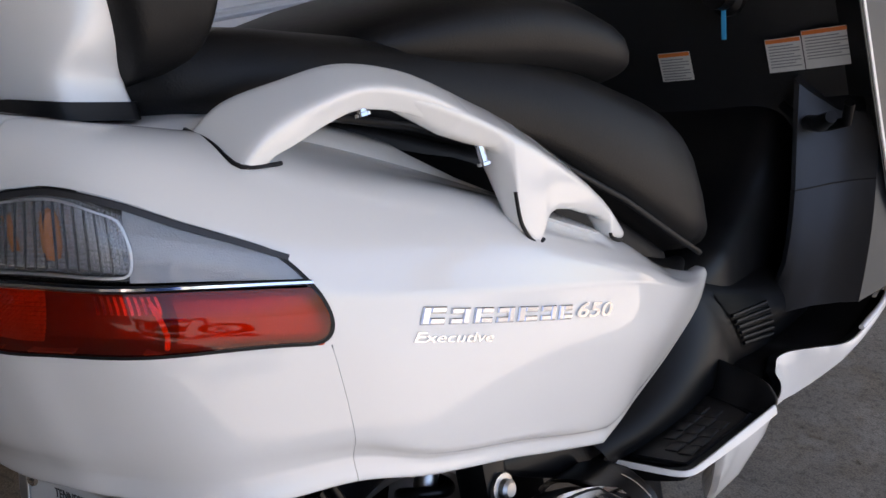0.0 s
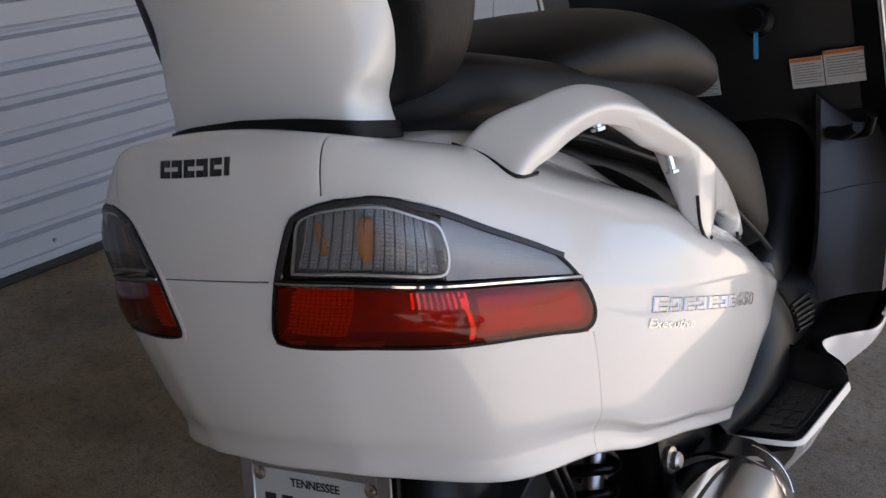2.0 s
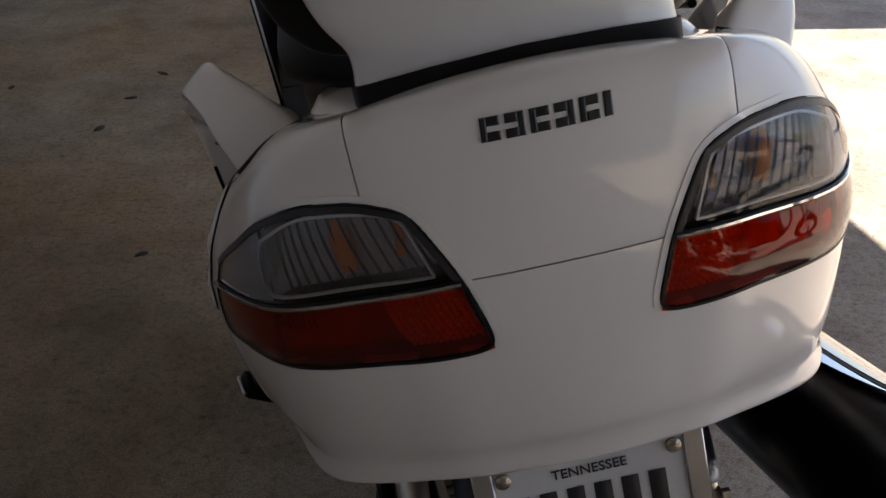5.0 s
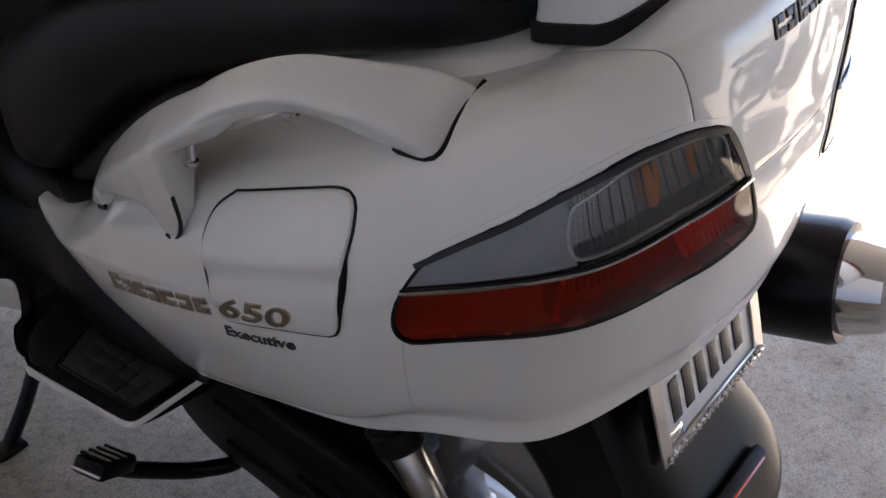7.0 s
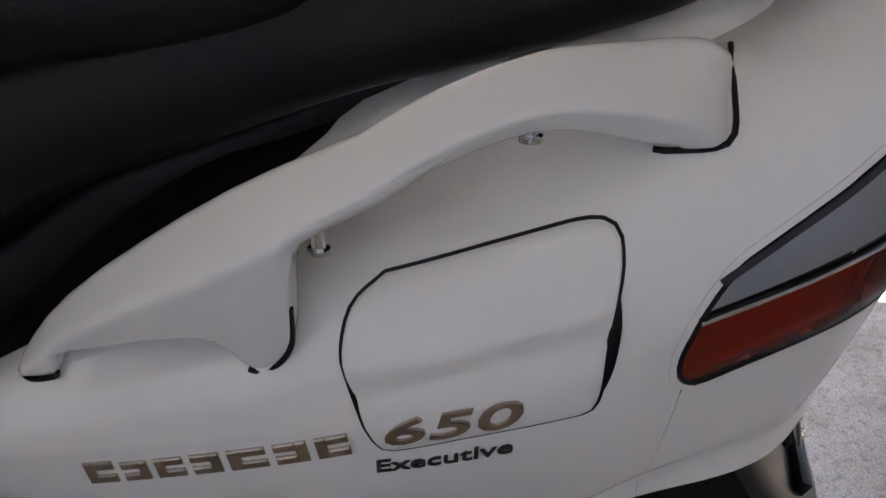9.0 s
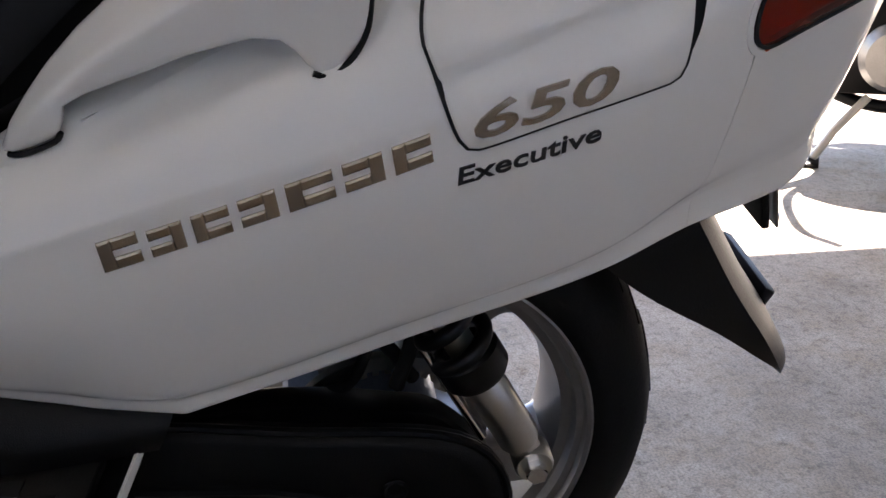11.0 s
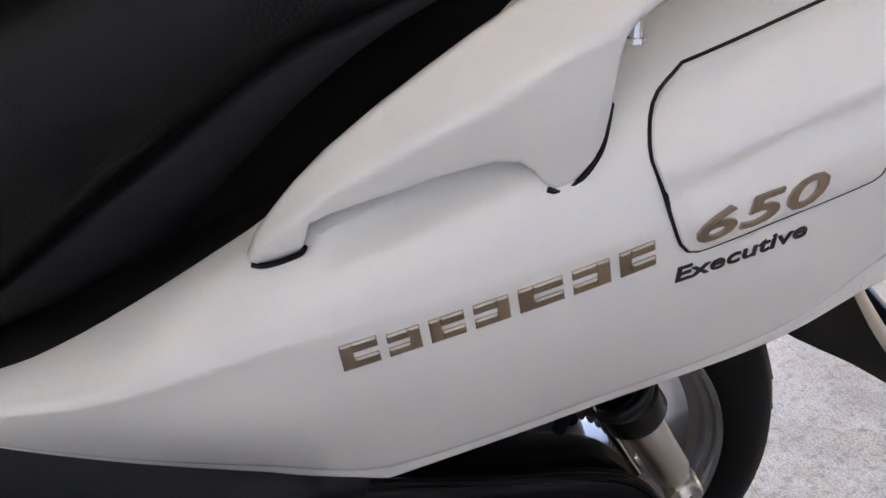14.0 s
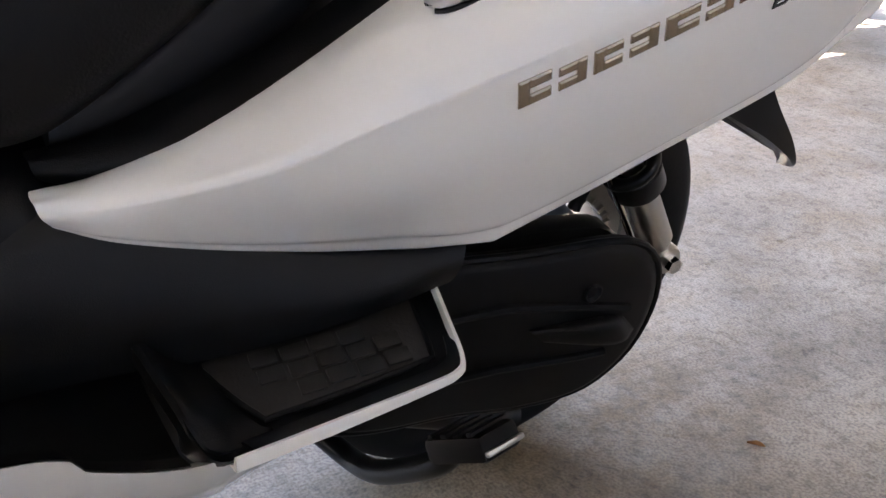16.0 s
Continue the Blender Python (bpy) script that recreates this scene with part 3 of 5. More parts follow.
def tail_lamp(side):
    ring = np.concatenate([OUTLINE, OUTLINE[:2]])
    lamp = part("tail_lamp", skin_ribbon(ring, .0004, .0025, .0016, side), GASKET, scooter, "black gasket ring of the tail lamp")
    lip = shrink(OUTLINE, -.0042)
    part("lamp_lip", skin_ribbon(np.concatenate([lip, lip[:2]]), -.0005, .0046, .0012, side), WHITE, lamp, "pearl white rolled lip round the lamp", smooth=60)
    mid = np.array(LAMP_MID)
    top = np.array(LAMP_TOP) - (0, .0032)
    clear = coons(mid + (0, .0028), top, ((.0765, .830), (.089, .854), (.0985, .8768)), ((.341, .7808), (.338, .789), (.334, .7988)), 56, 16)
    red = coons(np.array(LAMP_LOW) - (0, .0010), mid - (0, .0028), ((.058, .776), (.065, .800), (.070, .823)), ((.336, .727), (.348, .738), (.349, .757), (.344, .7735)), 56, 14)
    red = red.mean((0, 1)) + (red - red.mean((0, 1))) * (.987, .985)
    bulge = lambda a, b: .0015 + .004 * math.sin(math.pi * a) * math.sin(math.pi * b)
    part("clear_lens", patch(clear, bulge, side, even=12), LENS, lamp, "clear turn signal lens")
    part("red_lens", patch(red, bulge, side, even=12), RED, lamp, "red tail and brake lens")
    # dark grey band along the upper and inner edge
    band = np.concatenate([run(((.0735, .829), (.087, .856), (.0985, .8765)), 14)[:-1], run(np.array(LAMP_TOP) - (-.001, .0016), 44)])
    part("lamp_band", skin_ribbon(band - (0, .0010), .0016, .0044, .0008, side), SMOKE_DARK, lamp, "dark grey band along the lamp's edge")
    # chrome line between the lenses, on a dark bed
    part("strip_bed", skin_ribbon(run(LAMP_MID, 40), .0012, .0040, .0014, side), GASKET, lamp)
    part("chrome_strip", skin_ribbon(run(LAMP_MID, 40), .0032, .0020, .0016, side), CHROME, lamp, "thin chrome strip")
    n = clear.shape[0]
    cut = int(n * .53)
    # signal chamber: fluted reflector in a rounded pocket with a bright prism border
    part("signal_reflector", patch(clear[:cut, :], lambda a, b: -.026, side), FROSTED, lamp, "fluted silver reflector")
    part("grey_panel", patch(clear[cut - 1:, :], lambda a, b: -.0008 - .0035 * (1 - a) * math.sin(math.pi * b), side), SMOKE, lamp, "silver grey lamp panel")
    part("chamber_wall", patch(clear[cut - 1:cut + 1, :], lambda a, b: -.006 if a > .5 else -.023, side), SILVER, lamp)
    cell = lambda i, j: clear[int(i), int(j)] * (1 - i % 1) + clear[min(int(i) + 1, n - 1), int(j)] * (i % 1)
    border = [cell(2, 1), cell(cut * .3, 1), cell(cut * .6, 1), cell(cut - 3, 1), cell(cut - 1, 2), cell(cut - .4, 5), cell(cut - .6, 9), cell(cut - 1.6, 13), cell(cut - 4, 14), cell(cut * .6, 15), cell(cut * .3, 15), cell(2, 15), cell(1.4, 8), cell(2, 1)]
    part("prism_border", skin_ribbon(run(border, 90), -.0008, .0018, .0012, side), material("frosted prism", (.8, .8, .8), .3, .6, bump=.6, scale=500) if "frosted prism" not in bpy.data.materials else bpy.data.materials["frosted prism"], lamp, "bright ribbed border of the signal chamber", smooth=10)
    h0 = clear[int(n * .25), 8]
    c = Vector(on_skin(*h0, -.0160, side))
    bulb = part("amber_bulb", lathe([(0, -.022), (.005, -.020), (.0072, -.012), (.0072, .008), (.005, .015), (0, .018)], c, Vector((side * .1, .1, 1)), 16), AMBER, lamp, "amber signal bulb")
    # an added amber strip gives the bulb's reflection in the prisms
    for f in (.09,):
        h1 = clear[int(n * f), 8]
        part("amber_reflection", tube([on_skin(h1[0], z, -.019, side) for z in np.linspace(h1[1] - .014, h1[1] + .014, 5)], .0032, 8), AMBER, lamp, "amber strip in place of the bulb's reflection")
    # rows of small prisms on the reflector behind the signal lens
    bm = bmesh.new()
    for k in range(1, cut - 1):
        for j in range(0, clear.shape[1] - 1):
            q = clear[k, j] * .5 + clear[k + 1, j + 1] * .5
            w, hh = (clear[k + 1, j, 0] - clear[k, j, 0]) * .5, (clear[k, j + 1, 1] - clear[k, j, 1]) * .5
            vs = [bm.verts.new(on_skin(q[0] + a * w, q[1] + b * hh, -.0235, side)) for a, b in ((-1, -1), (1, -1), (1, 1), (-1, 1))]
            top_ = bm.verts.new(on_skin(*q, -.0195, side))
            for a in range(4):
                bm.faces.new((vs[a], vs[(a + 1) % 4], top_))
    part("prism_backing", bm, MIRRORED, lamp, smooth=5)
    bm = bmesh.new()
    for k in range(1, cut - 1):
        for j in range(0, clear.shape[1] - 1):
            q = clear[k, j] * .5 + clear[k + 1, j + 1] * .5
            w, hh = (clear[k + 1, j, 0] - clear[k, j, 0]) * .5, (clear[k, j + 1, 1] - clear[k, j, 1]) * .5
            vs = [bm.verts.new(on_skin(q[0] + a * w, q[1] + b * hh, -.0045, side)) for a, b in ((-1, -1), (1, -1), (1, 1), (-1, 1))]
            top_ = bm.verts.new(on_skin(*q, -.0016, side))
            for a in range(4):
                bm.faces.new((vs[a], vs[(a + 1) % 4], top_))
    grid_part = part("prism_grid", bm, PRISM, lamp, "prism pattern moulded into the signal lens", smooth=5)
    grid_part.visible_shadow = False
    # dark strips stand in for the shaded gaps between the prisms
    for k in range(2, cut - 2, 2):
        part("shade_strip", skin_ribbon([clear[k, j] for j in range(1, clear.shape[1] - 1)], -.010, .0011, .0010, side), SMOKE_DARK, lamp)
    # red lamp: faceted bowl at the rear half, smooth shelf ahead of it, ribbed strip in the middle
    cut2 = int(red.shape[0] * .60)
    bowl = lambda a, b: -.0006 - (.017 if a < .55 else .017 - .010 * min(1, (a - .55) / .06)) * (1 - (2 * b - 1) ** 8) * (1 - (2 * a - 1) ** 24) + .0005 * math.sin(a * 90) * (a < .55)
    part("brake_reflector", patch(red, bowl, side), SATIN, lamp, "reflector bowl behind the red lens", smooth=25)
    bm = bmesh.new()
    for k in range(1, 13):
        for j in range(1, red.shape[1] - 2):
            c_ = red[k, j] * .5 + red[k + 1, j + 1] * .5
            w, hh = (red[k + 1, j, 0] - red[k, j, 0]) * .48, (red[k, j + 1, 1] - red[k, j, 1]) * .48
            vs = [bm.verts.new(on_skin(c_[0] + a * w, c_[1] + b * hh, -.0140, side)) for a, b in ((-1, -1), (1, -1), (1, 1), (-1, 1))]
            top_ = bm.verts.new(on_skin(*c_, -.0105, side))
            for a in range(4):
                bm.faces.new((vs[a], vs[(a + 1) % 4], top_))
    part("brake_prisms", bm, FROSTED, lamp, "faceted reflector behind the red lens", smooth=5)
    part("red_rib", skin_ribbon([red[cut2 - 2, j] + (-.006 + .012 * (1 - j / 13), 0) for j in range(1, 13)], -.004, .004, .002, side), SILVER, lamp)
    for k in range(10):
        i = int(red.shape[0] * .42) + k
        part("red_rib", skin_ribbon([red[i, j] for j in range(9, 14)], -.006, .0022, .0012, side), SILVER, lamp)
    return lamp


for side in (1, -1):
    tail_lamp(side)


# ---- letters and badges ----
def glyphs(name, text, height, slant, spread, place, mat, depth, label, parent=scooter):
    """Raised built-in lettering whose local x, y run along place(u, v, lift)."""
    cu = bpy.data.curves.new(name, "FONT")
    cu.body, cu.size, cu.shear, cu.extrude, cu.offset = text, height / .72, slant, 0, .02 * height
    cu.resolution_u = 3
    tmp = bpy.data.objects.new(name, cu)
    scene.collection.objects.link(tmp)
    me = bpy.data.meshes.new_from_object(tmp.evaluated_get(bpy.context.evaluated_depsgraph_get()))
    bpy.data.objects.remove(tmp)
    bm = bmesh.new()
    bm.from_mesh(me)
    bpy.data.meshes.remove(me)
    xs = [v.co.x for v in bm.verts]
    lo, wide = min(xs), max(xs) - min(xs)
    base = bm.faces[:]
    up = bmesh.ops.extrude_face_region(bm, geom=base)["geom"]
    for v in [g for g in up if isinstance(g, bmesh.types.BMVert)]:
        v.co.z = depth
    for v in bm.verts:
        v.co = Vector(place((v.co.x - lo) / wide * spread, v.co.y, v.co.z))
    return part(name, bm, mat, parent, label, smooth=25)


def blocks_word(name, widths, height, slant, spread, place, mat, depth, label, parent, first=1.0):
    """A maker's mark as plain slanted bars with a slot, one part to a letter's place."""
    total, x = sum(widths) + .26 * (len(widths) - 1), 0.0
    for k, w in enumerate(widths):
        a, b = x / total * spread, (x + w) / total * spread
        x += w + .26
        h = height * (first if k == 0 else 1)
        s = b - a
        near, far = ((a, a + s * .34), (a + s * .34, b)) if k % 2 == 0 else ((b - s * .34, b), (a, b - s * .34))
        bm = bmesh.new()
        for (u0, u1), v0, v1 in ((near, 0, h), (far, 0, h * .38), (far, h * .62, h)) if s > .008 else ((((a, b)), 0, h),):
            e = h * .07
            def ring(o, lift):
                return [place(u + slant * v, v, lift) for u, v in ((u0 + o, v0 + o), (u1 - o, v0 + o), (u1 - o, v1 - o), (u0 + o, v1 - o))]
            rings([ring(0, -.001), ring(0, depth * .6), ring(e, depth)], True, True, bm)
        part(name, bm, mat, parent, label if k == 0 else "", smooth=25)


def skin_at_side(y, z, off, side):
    """The cowl's place at (y, z) on the flank."""
    col = np.array([np.interp(y, SKIN[3 * NU:, j, 1], SKIN[3 * NU:, j, 0]) for j in range(SKIN.shape[1])])
    zz = np.array([np.interp(y, SKIN[3 * NU:, j, 1], SKIN[3 * NU:, j, 2]) for j in range(SKIN.shape[1])])
    x = np.interp(-z, -zz[NV:], col[NV:])
    return side * (x + off), y, z


def flank(origin, along, side, tilt=0.0):
    """Lays letters on a flank from origin (y, z) along a (dy, dz) line."""
    d = Vector(along).normalized()
    n = Vector((-d.y, d.x)) * (1 if d.x * side > 0 else -1)
    n = n if n.y > 0 else -n

    def place(u, v, lift):
        y, z = origin[0] + d.x * u + n.x * v, origin[1] + d.y * u + n.y * v
        return skin_at_side(y, z, lift + tilt, side)
    return place


LETTERS = (1.1, .95, 1, 1, 1.25, 1.05, 1.0)
# left flank reads from the front to the back, right flank from the back to the front
blocks_word("badge_bar", LETTERS, .017, .2, .203, flank((.179, .6135), (-.1915, .0695), -1), BADGE, .0022, "raised bronze badge bar", PANEL[-1], first=1.15)
glyphs("capacity_badge", "650", .019, .25, .087, flank((-.035, .6965), (-.080, .020), -1, .0036), BADGE, .0022, "raised bronze 650 numerals", PANEL[-1])
glyphs("trim_badge", "Executive", .011, .2, .088, flank((-.026, .6665), (-.088, .0225), -1), INK, .0012, "small dark trim lettering", PANEL[-1])
blocks_word("badge_bar", LETTERS, .0135, .2, .197, flank((-.134, .7155), (.189, -.064), 1), BADGEWHITE, .0022, "raised silver badge bar", PANEL[1], first=1.1)
glyphs("capacity_badge", "650", .0145, .25, .070, flank((.063, .650), (.066, -.023), 1), BADGEWHITE, .0022, "raised silver 650 numerals", PANEL[1])
glyphs("trim_badge", "Executive", .0085, .2, .088, flank((-.143, .704), (.087, -.032), 1), BADGEWHITE, .0012, "small silver trim lettering", PANEL[1])

def tail_face(u, v, lift):
    x = -.043 + u
    return on_skin(abs(x), .9165 + v, .0004 + lift, 1 if x > 0 else -1)


blocks_word("mark_bar", (1, 1, 1, 1, 1, .42), .0145, .06, .086, tail_face, INK, .0012, "black maker's mark bar", TRUNK)

# ---- fuel flap on the left flank ----
FLAP = [(-.031, .792), (-.112, .820), (-.148, .831), (-.163, .828), (-.167, .812), (-.166, .797), (-.162, .764), (-.160, .735), (-.155, .722), (-.144, .718), (-.088, .704), (-.040, .690), (-.030, .691), (-.023, .703), (-.012, .735), (-.007, .752), (-.012, .775)]


def ring_line(pts, n):
    q = spline(list(pts) + [pts[0]], 6)
    d = np.concatenate([[0], np.cumsum(np.linalg.norm(np.diff(q, axis=0), axis=1))])
    return np.stack([np.interp(np.linspace(0, d[-1], n, endpoint=False), d, q[:, k]) for k in range(2)], 1)


loop = ring_line(FLAP, 72)
mid_ = loop.mean(0)
def pressed(y, z, off):
    """The flap's face, with a soft fold pressed across it."""
    d = z - (.733 - (.01 + y) * .32)
    return skin_at_side(y, z, off + .0016 * math.exp(-((d - .007) / .009) ** 2) - .0026 * math.exp(-((d + .009) / .010) ** 2), -1)


flap = part("fuel_flap", rings([[pressed(*(mid_ + (p - mid_) * s), o) for p in loop] for s, o in ((1.0, -.001), (.992, .0028), (.975, .0036), (.8, .0036), (.6, .0036), (.4, .0036), (.2, .0036), (.03, .0036))], True, True), WHITE, scooter, "pearl white fuel filler flap", smooth=60)
groove = bmesh.new()
pts = [(skin_at_side(*p, .0006, -1), (-1, 0, .35)) for p in np.concatenate([loop, loop[:2]])]
# dark sheet laid on the paint for the shade inside the finger notch
notch = [(skin_at_side(y, z, .0008, -1), (-1, 0, .2)) for y, z in run(((-.1655, .800), (-.1660, .780), (-.1640, .756), (-.1615, .735)), 14)]
bm = bmesh.new()
vs = [[bm.verts.new(Vector(p) + Vector((0, sgn * .0036 * math.sin(math.pi * k / 14) ** .7, 0))) for sgn in (-1, 1)] for k, (p, o) in enumerate(notch)]
for p, q in zip(vs, vs[1:]):
    bm.faces.new((p[0], p[1], q[1], q[0]))
bmesh.ops.solidify(bm, geom=bm.faces[:], thickness=.0008)
part("finger_notch", bm, GASKET, flap, "dark patch for the shade in the flap's finger notch")
part("groove", surface_strip(pts, .0034, .0006, groove), GASKET, flap, "dark shadow gap round the flap")



# ---- grab rails ----
def swept(rows, n, round_=.35, sub=6):
    """A rounded bar: rows of centre, half-width vector, half-thickness vector."""
    q = spline([(*c, *w, *t) for c, w, t in rows], sub)
    loops = []
    for r in q:
        c, w, t = Vector(r[:3]), Vector(r[3:6]), Vector(r[6:])
        loop = []
        for k in range(n):
            a = 2 * math.pi * (k + .5) / n
            x, y = math.cos(a), math.sin(a)
            loop.append(c + w * math.copysign(abs(x) ** round_, x) + t * math.copysign(abs(y) ** round_, y))
        loops.append(loop)
    return rings(loops, True, True)


def grab_rail(side):
    def m(v):
        return (side * v[0], v[1], v[2])
    rows = [  # centre, half width (outwards and down), half thickness
        ((.1860, -.212, .868), (.0270, .002, -.0170), (.002, .018, .002)),
        ((.1905, -.208, .881), (.0268, .002, -.0168), (.002, .0175, .003)),
        ((.2055, -.188, .895), (.0240, .003, -.0150), (-.001, .014, -.008)),
        ((.2220, -.152, .904), (.0185, .002, -.0128), (-.005, .009, -.010)),
        ((.2380, -.116, .908), (.0160, .001, -.0120), (-.008, .001, -.010)),
        ((.2510, -.070, .894), (.0150, .000, -.0125), (-.009, -.003, -.008)),
        ((.2590, -.025, .868), (.0150, .000, -.0145), (-.010, -.002, -.007)),
        ((.2600, -.010, .858), (.0120, .000, -.0120), (-.007, .000, -.005)),
    ]
    rail = part("grab_rail", swept([(m(a), m(b), m(c)) for a, b, c in rows], 24, .34), WHITE, scooter, "pearl white moulded passenger grab rail", smooth=60)
    # front half: a blade that drops to a leg, rises over the scoop and ends in a pad
    RIDGE = ((-.075, .2435, .9125), (-.055, .2490, .9040), (-.035, .254, .8945), (-.02, .2535, .888), (.0, .252, .877), (.03, .2505, .861), (.06, .249, .843), (.09, .248, .823), (.12, .2465, .801), (.15, .245, .778), (.18, .243, .752), (.20, .2415, .731), (.215, .240, .712), (.226, .239, .696), (.2315, .240, .683))
    OUTER = ((-.075, .2705, .8880), (-.055, .2775, .8775), (-.035, .2835, .866), (-.02, .2850, .858), (.0, .2870, .846), (.03, .2880, .829), (.06, .2870, .810), (.09, .2830, .791), (.12, .2780, .772), (.15, .2715, .752), (.18, .2645, .730), (.20, .2595, .712), (.215, .2555, .697), (.226, .2520, .686), (.2315, .2460, .680))
    LOWER = ((-.075, .8775), (-.055, .8630), (-.035, .8485), (-.015, .838), (.0, .831), (.010, .8265), (.0155, .819), (.0185, .805), (.0200, .785), (.0208, .768), (.0225, .756), (.027, .745), (.034, .736), (.042, .7295), (.050, .7285), (.056, .734), (.062, .742), (.070, .748), (.085, .749), (.10, .745), (.12, .739), (.14, .730), (.16, .722), (.18, .7135), (.1925, .706), (.1950, .695), (.1975, .688), (.206, .683), (.217, .678), (.226, .6755), (.2315, .675))
    def station(y):
        xr, zr = (float(np.interp(y, [p[0] for p in RIDGE], [p[k] for p in RIDGE])) for k in (1, 2))
        xo, zo = (float(np.interp(y, [p[0] for p in OUTER], [p[k] for p in OUTER])) for k in (1, 2))
        zb = min(float(np.interp(y, [p[0] for p in LOWER], [p[1] for p in LOWER])), zo - .004)
        xl = xo - float(np.interp(y, (-.075, -.035, 0, .02), (.015, .020, .017, .004))) - .06 * (zo - zb)
        return [(xr, zr), (xo, zo), (xl, zb), (xl - .017, zb + .001), (xr - .019, zr - .017)]
    def filleted(q, y, r=.0075):
        out = []
        for k in range(len(q)):
            p, a, b = (Vector(v) for v in (q[k], q[k - 1], q[(k + 1) % len(q)]))
            a, b = p + (a - p) * min(.45, r / ((a - p).length + 1e-6)), p + (b - p) * min(.45, r / ((b - p).length + 1e-6))
            for s_ in (0, .25, .5, .75, 1):
                c = a * (1 - s_) ** 2 + p * 2 * s_ * (1 - s_) + b * s_ ** 2
                out.append(m((c.x, y, c.y)))
        return out
    ys = sorted(set(list(np.linspace(-.075, .2315, 66)) + [p[0] for p in LOWER]))
    part("rail_blade", rings([filleted(station(y), y) for y in ys]), WHITE, rail, smooth=50)
    low_edge = lambda y: (station(y)[2][0] - .001, y, station(y)[2][1] - .0008)
    for line in (((.158, -.2215, .9005), (.188, -.2225, .8895), (.2150, -.2210, .8700), (.2168, -.1920, .8635), (.2140, -.1800, .8620)), [low_edge(y) for y in (.0200, .0215, .0240, .0300, .0380, .0460, .0530)], [low_edge(y) for y in (.1960, .1985, .2060, .2150, .2230, .2290)]):
        part("rail_gasket", tube([m(p) for p in run(line, 16)], .0019, 8), GASKET, rail, "black rubber line under the rail")
    for x, y, z in ((.250, -.113, .893), (.268, .004, .823)):
        part("rail_bolt", lathe([(0, -.010), (.0068, -.010), (.0068, -.007), (.0042, -.0065), (.0042, .018), (0, .018)], m((x - .006, y, z)), m((-.15, 0, 1)), 16), CHROME, rail, "bright rail fixing bolt")
    return rail


for side in (1, -1):
    grab_rail(side)


# ---- seat, backrests ----
def lofted(rows, n=32, square=2.8, sub=6, taper=0.0):
    """Rows of (y, half-width, bottom, top), drawn in towards the top by taper."""
    q = spline(rows, sub)
    return rings([[(x * (1 - taper * max(0, (z - r[2]) / (r[3] - r[2])) ** 2), r[0], z) for x, z in section(r[1], r[2], r[3], n, square)] for r in q], True, True)


seat = part("seat", lofted(((-.235, .10, .918, .945), (-.20, .145, .904, .980), (-.14, .174, .892, .975), (-.06, .180, .869, .958), (0, .180, .850, .945), (.10, .184, .808, .925), (.20, .193, .767, .896), (.30, .204, .697, .862), (.40, .208, .620, .818), (.46, .204, .578, .790), (.50, .197, .568, .758), (.535, .182, .556, .715), (.575, .155, .55, .66), (.615, .115, .55, .60)), square=4.2, taper=.08), VINYL, scooter, "black vinyl dual seat")
part("seat_pan", lofted(((-.16, .10, .84, .91), (-.06, .13, .80, .888), (0, .14, .77, .868), (.10, .148, .72, .826), (.20, .155, .67, .785), (.30, .165, .60, .716), (.40, .165, .56, .638), (.46, .155, .54, .596)), square=5), GASKET, seat, "black pan under the seat")
part("piping", tube([(.172, -.12, .890), (.180, -.06, .872), (.182, 0, .853), (.187, .10, .811), (.196, .20, .769), (.209, .30, .699), (.213, .40, .622), (.205, .46, .585)], .004), GASKET, seat)
part("rider_backrest", lofted(((-.04, .08, .905, .93), (0, .15, .895, .957), (.06, .180, .88, .972), (.14, .192, .86, .98), (.22, .194, .845, .974), (.30, .192, .828, .952), (.36, .188, .815, .925), (.40, .178, .81, .902), (.427, .155, .812, .876), (.440, .11, .82, .858)), square=2.6), VINYL, seat, "black padded rider backrest")

# white passenger backrest on the tail: a flared shell with a black cushion
def shell_loop(w, yc, yr, yf, z, n=48, square=6.5):
    out = []
    for k in range(n):
        a = 2 * math.pi * k / n
        c, s = math.cos(a), math.sin(a)
        x = w * math.copysign(abs(c) ** (2 / square), c)
        y = (yr + yf) / 2 + (yf - yr) / 2 * math.copysign(abs(s) ** (2 / square), s)
        low = max(0.0, min(1.0, (1.03 - z) / .07))
        out.append((x, y + yc * (x / w) ** 2, z - (.010 * (x / w) ** 2 + .2 * (y + .305)) * low))
    return out


backrest = part("passenger_backrest", rings([shell_loop(*r) for r in spline(((.113, .010, -.307, -.232, .949), (.1118, .010, -.305, -.234, .962), (.114, .014, -.306, -.238, .972), (.127, .026, -.308, -.236, .986), (.137, .038, -.309, -.224, 1.006), (.143, .048, -.313, -.205, 1.04), (.143, .045, -.325, -.175, 1.10), (.138, .045, -.345, -.18, 1.22), (.11, .045, -.355, -.22, 1.27)), 5)]), WHITE, scooter, "pearl white shell of the passenger backrest", smooth=60)
part("gasket", rings([shell_loop(.1155, .010, -.310, -.228, z) for z in (.935, .9495)]), GASKET, backrest, "black rubber strip under the backrest")
part("cushion", rings([shell_loop(*r) for r in spline(((.10, 0, -.234, -.20, .962), (.134, 0, -.238, -.185, .970), (.152, 0, -.243, -.172, .982), (.164, 0, -.248, -.158, .999), (.171, 0, -.254, -.145, 1.025), (.173, 0, -.264, -.13, 1.07), (.172, 0, -.275, -.12, 1.12), (.165, 0, -.295, -.14, 1.2), (.12, 0, -.30, -.18, 1.27)), 5)]), VINYL, backrest, "black cushion of the passenger backrest")

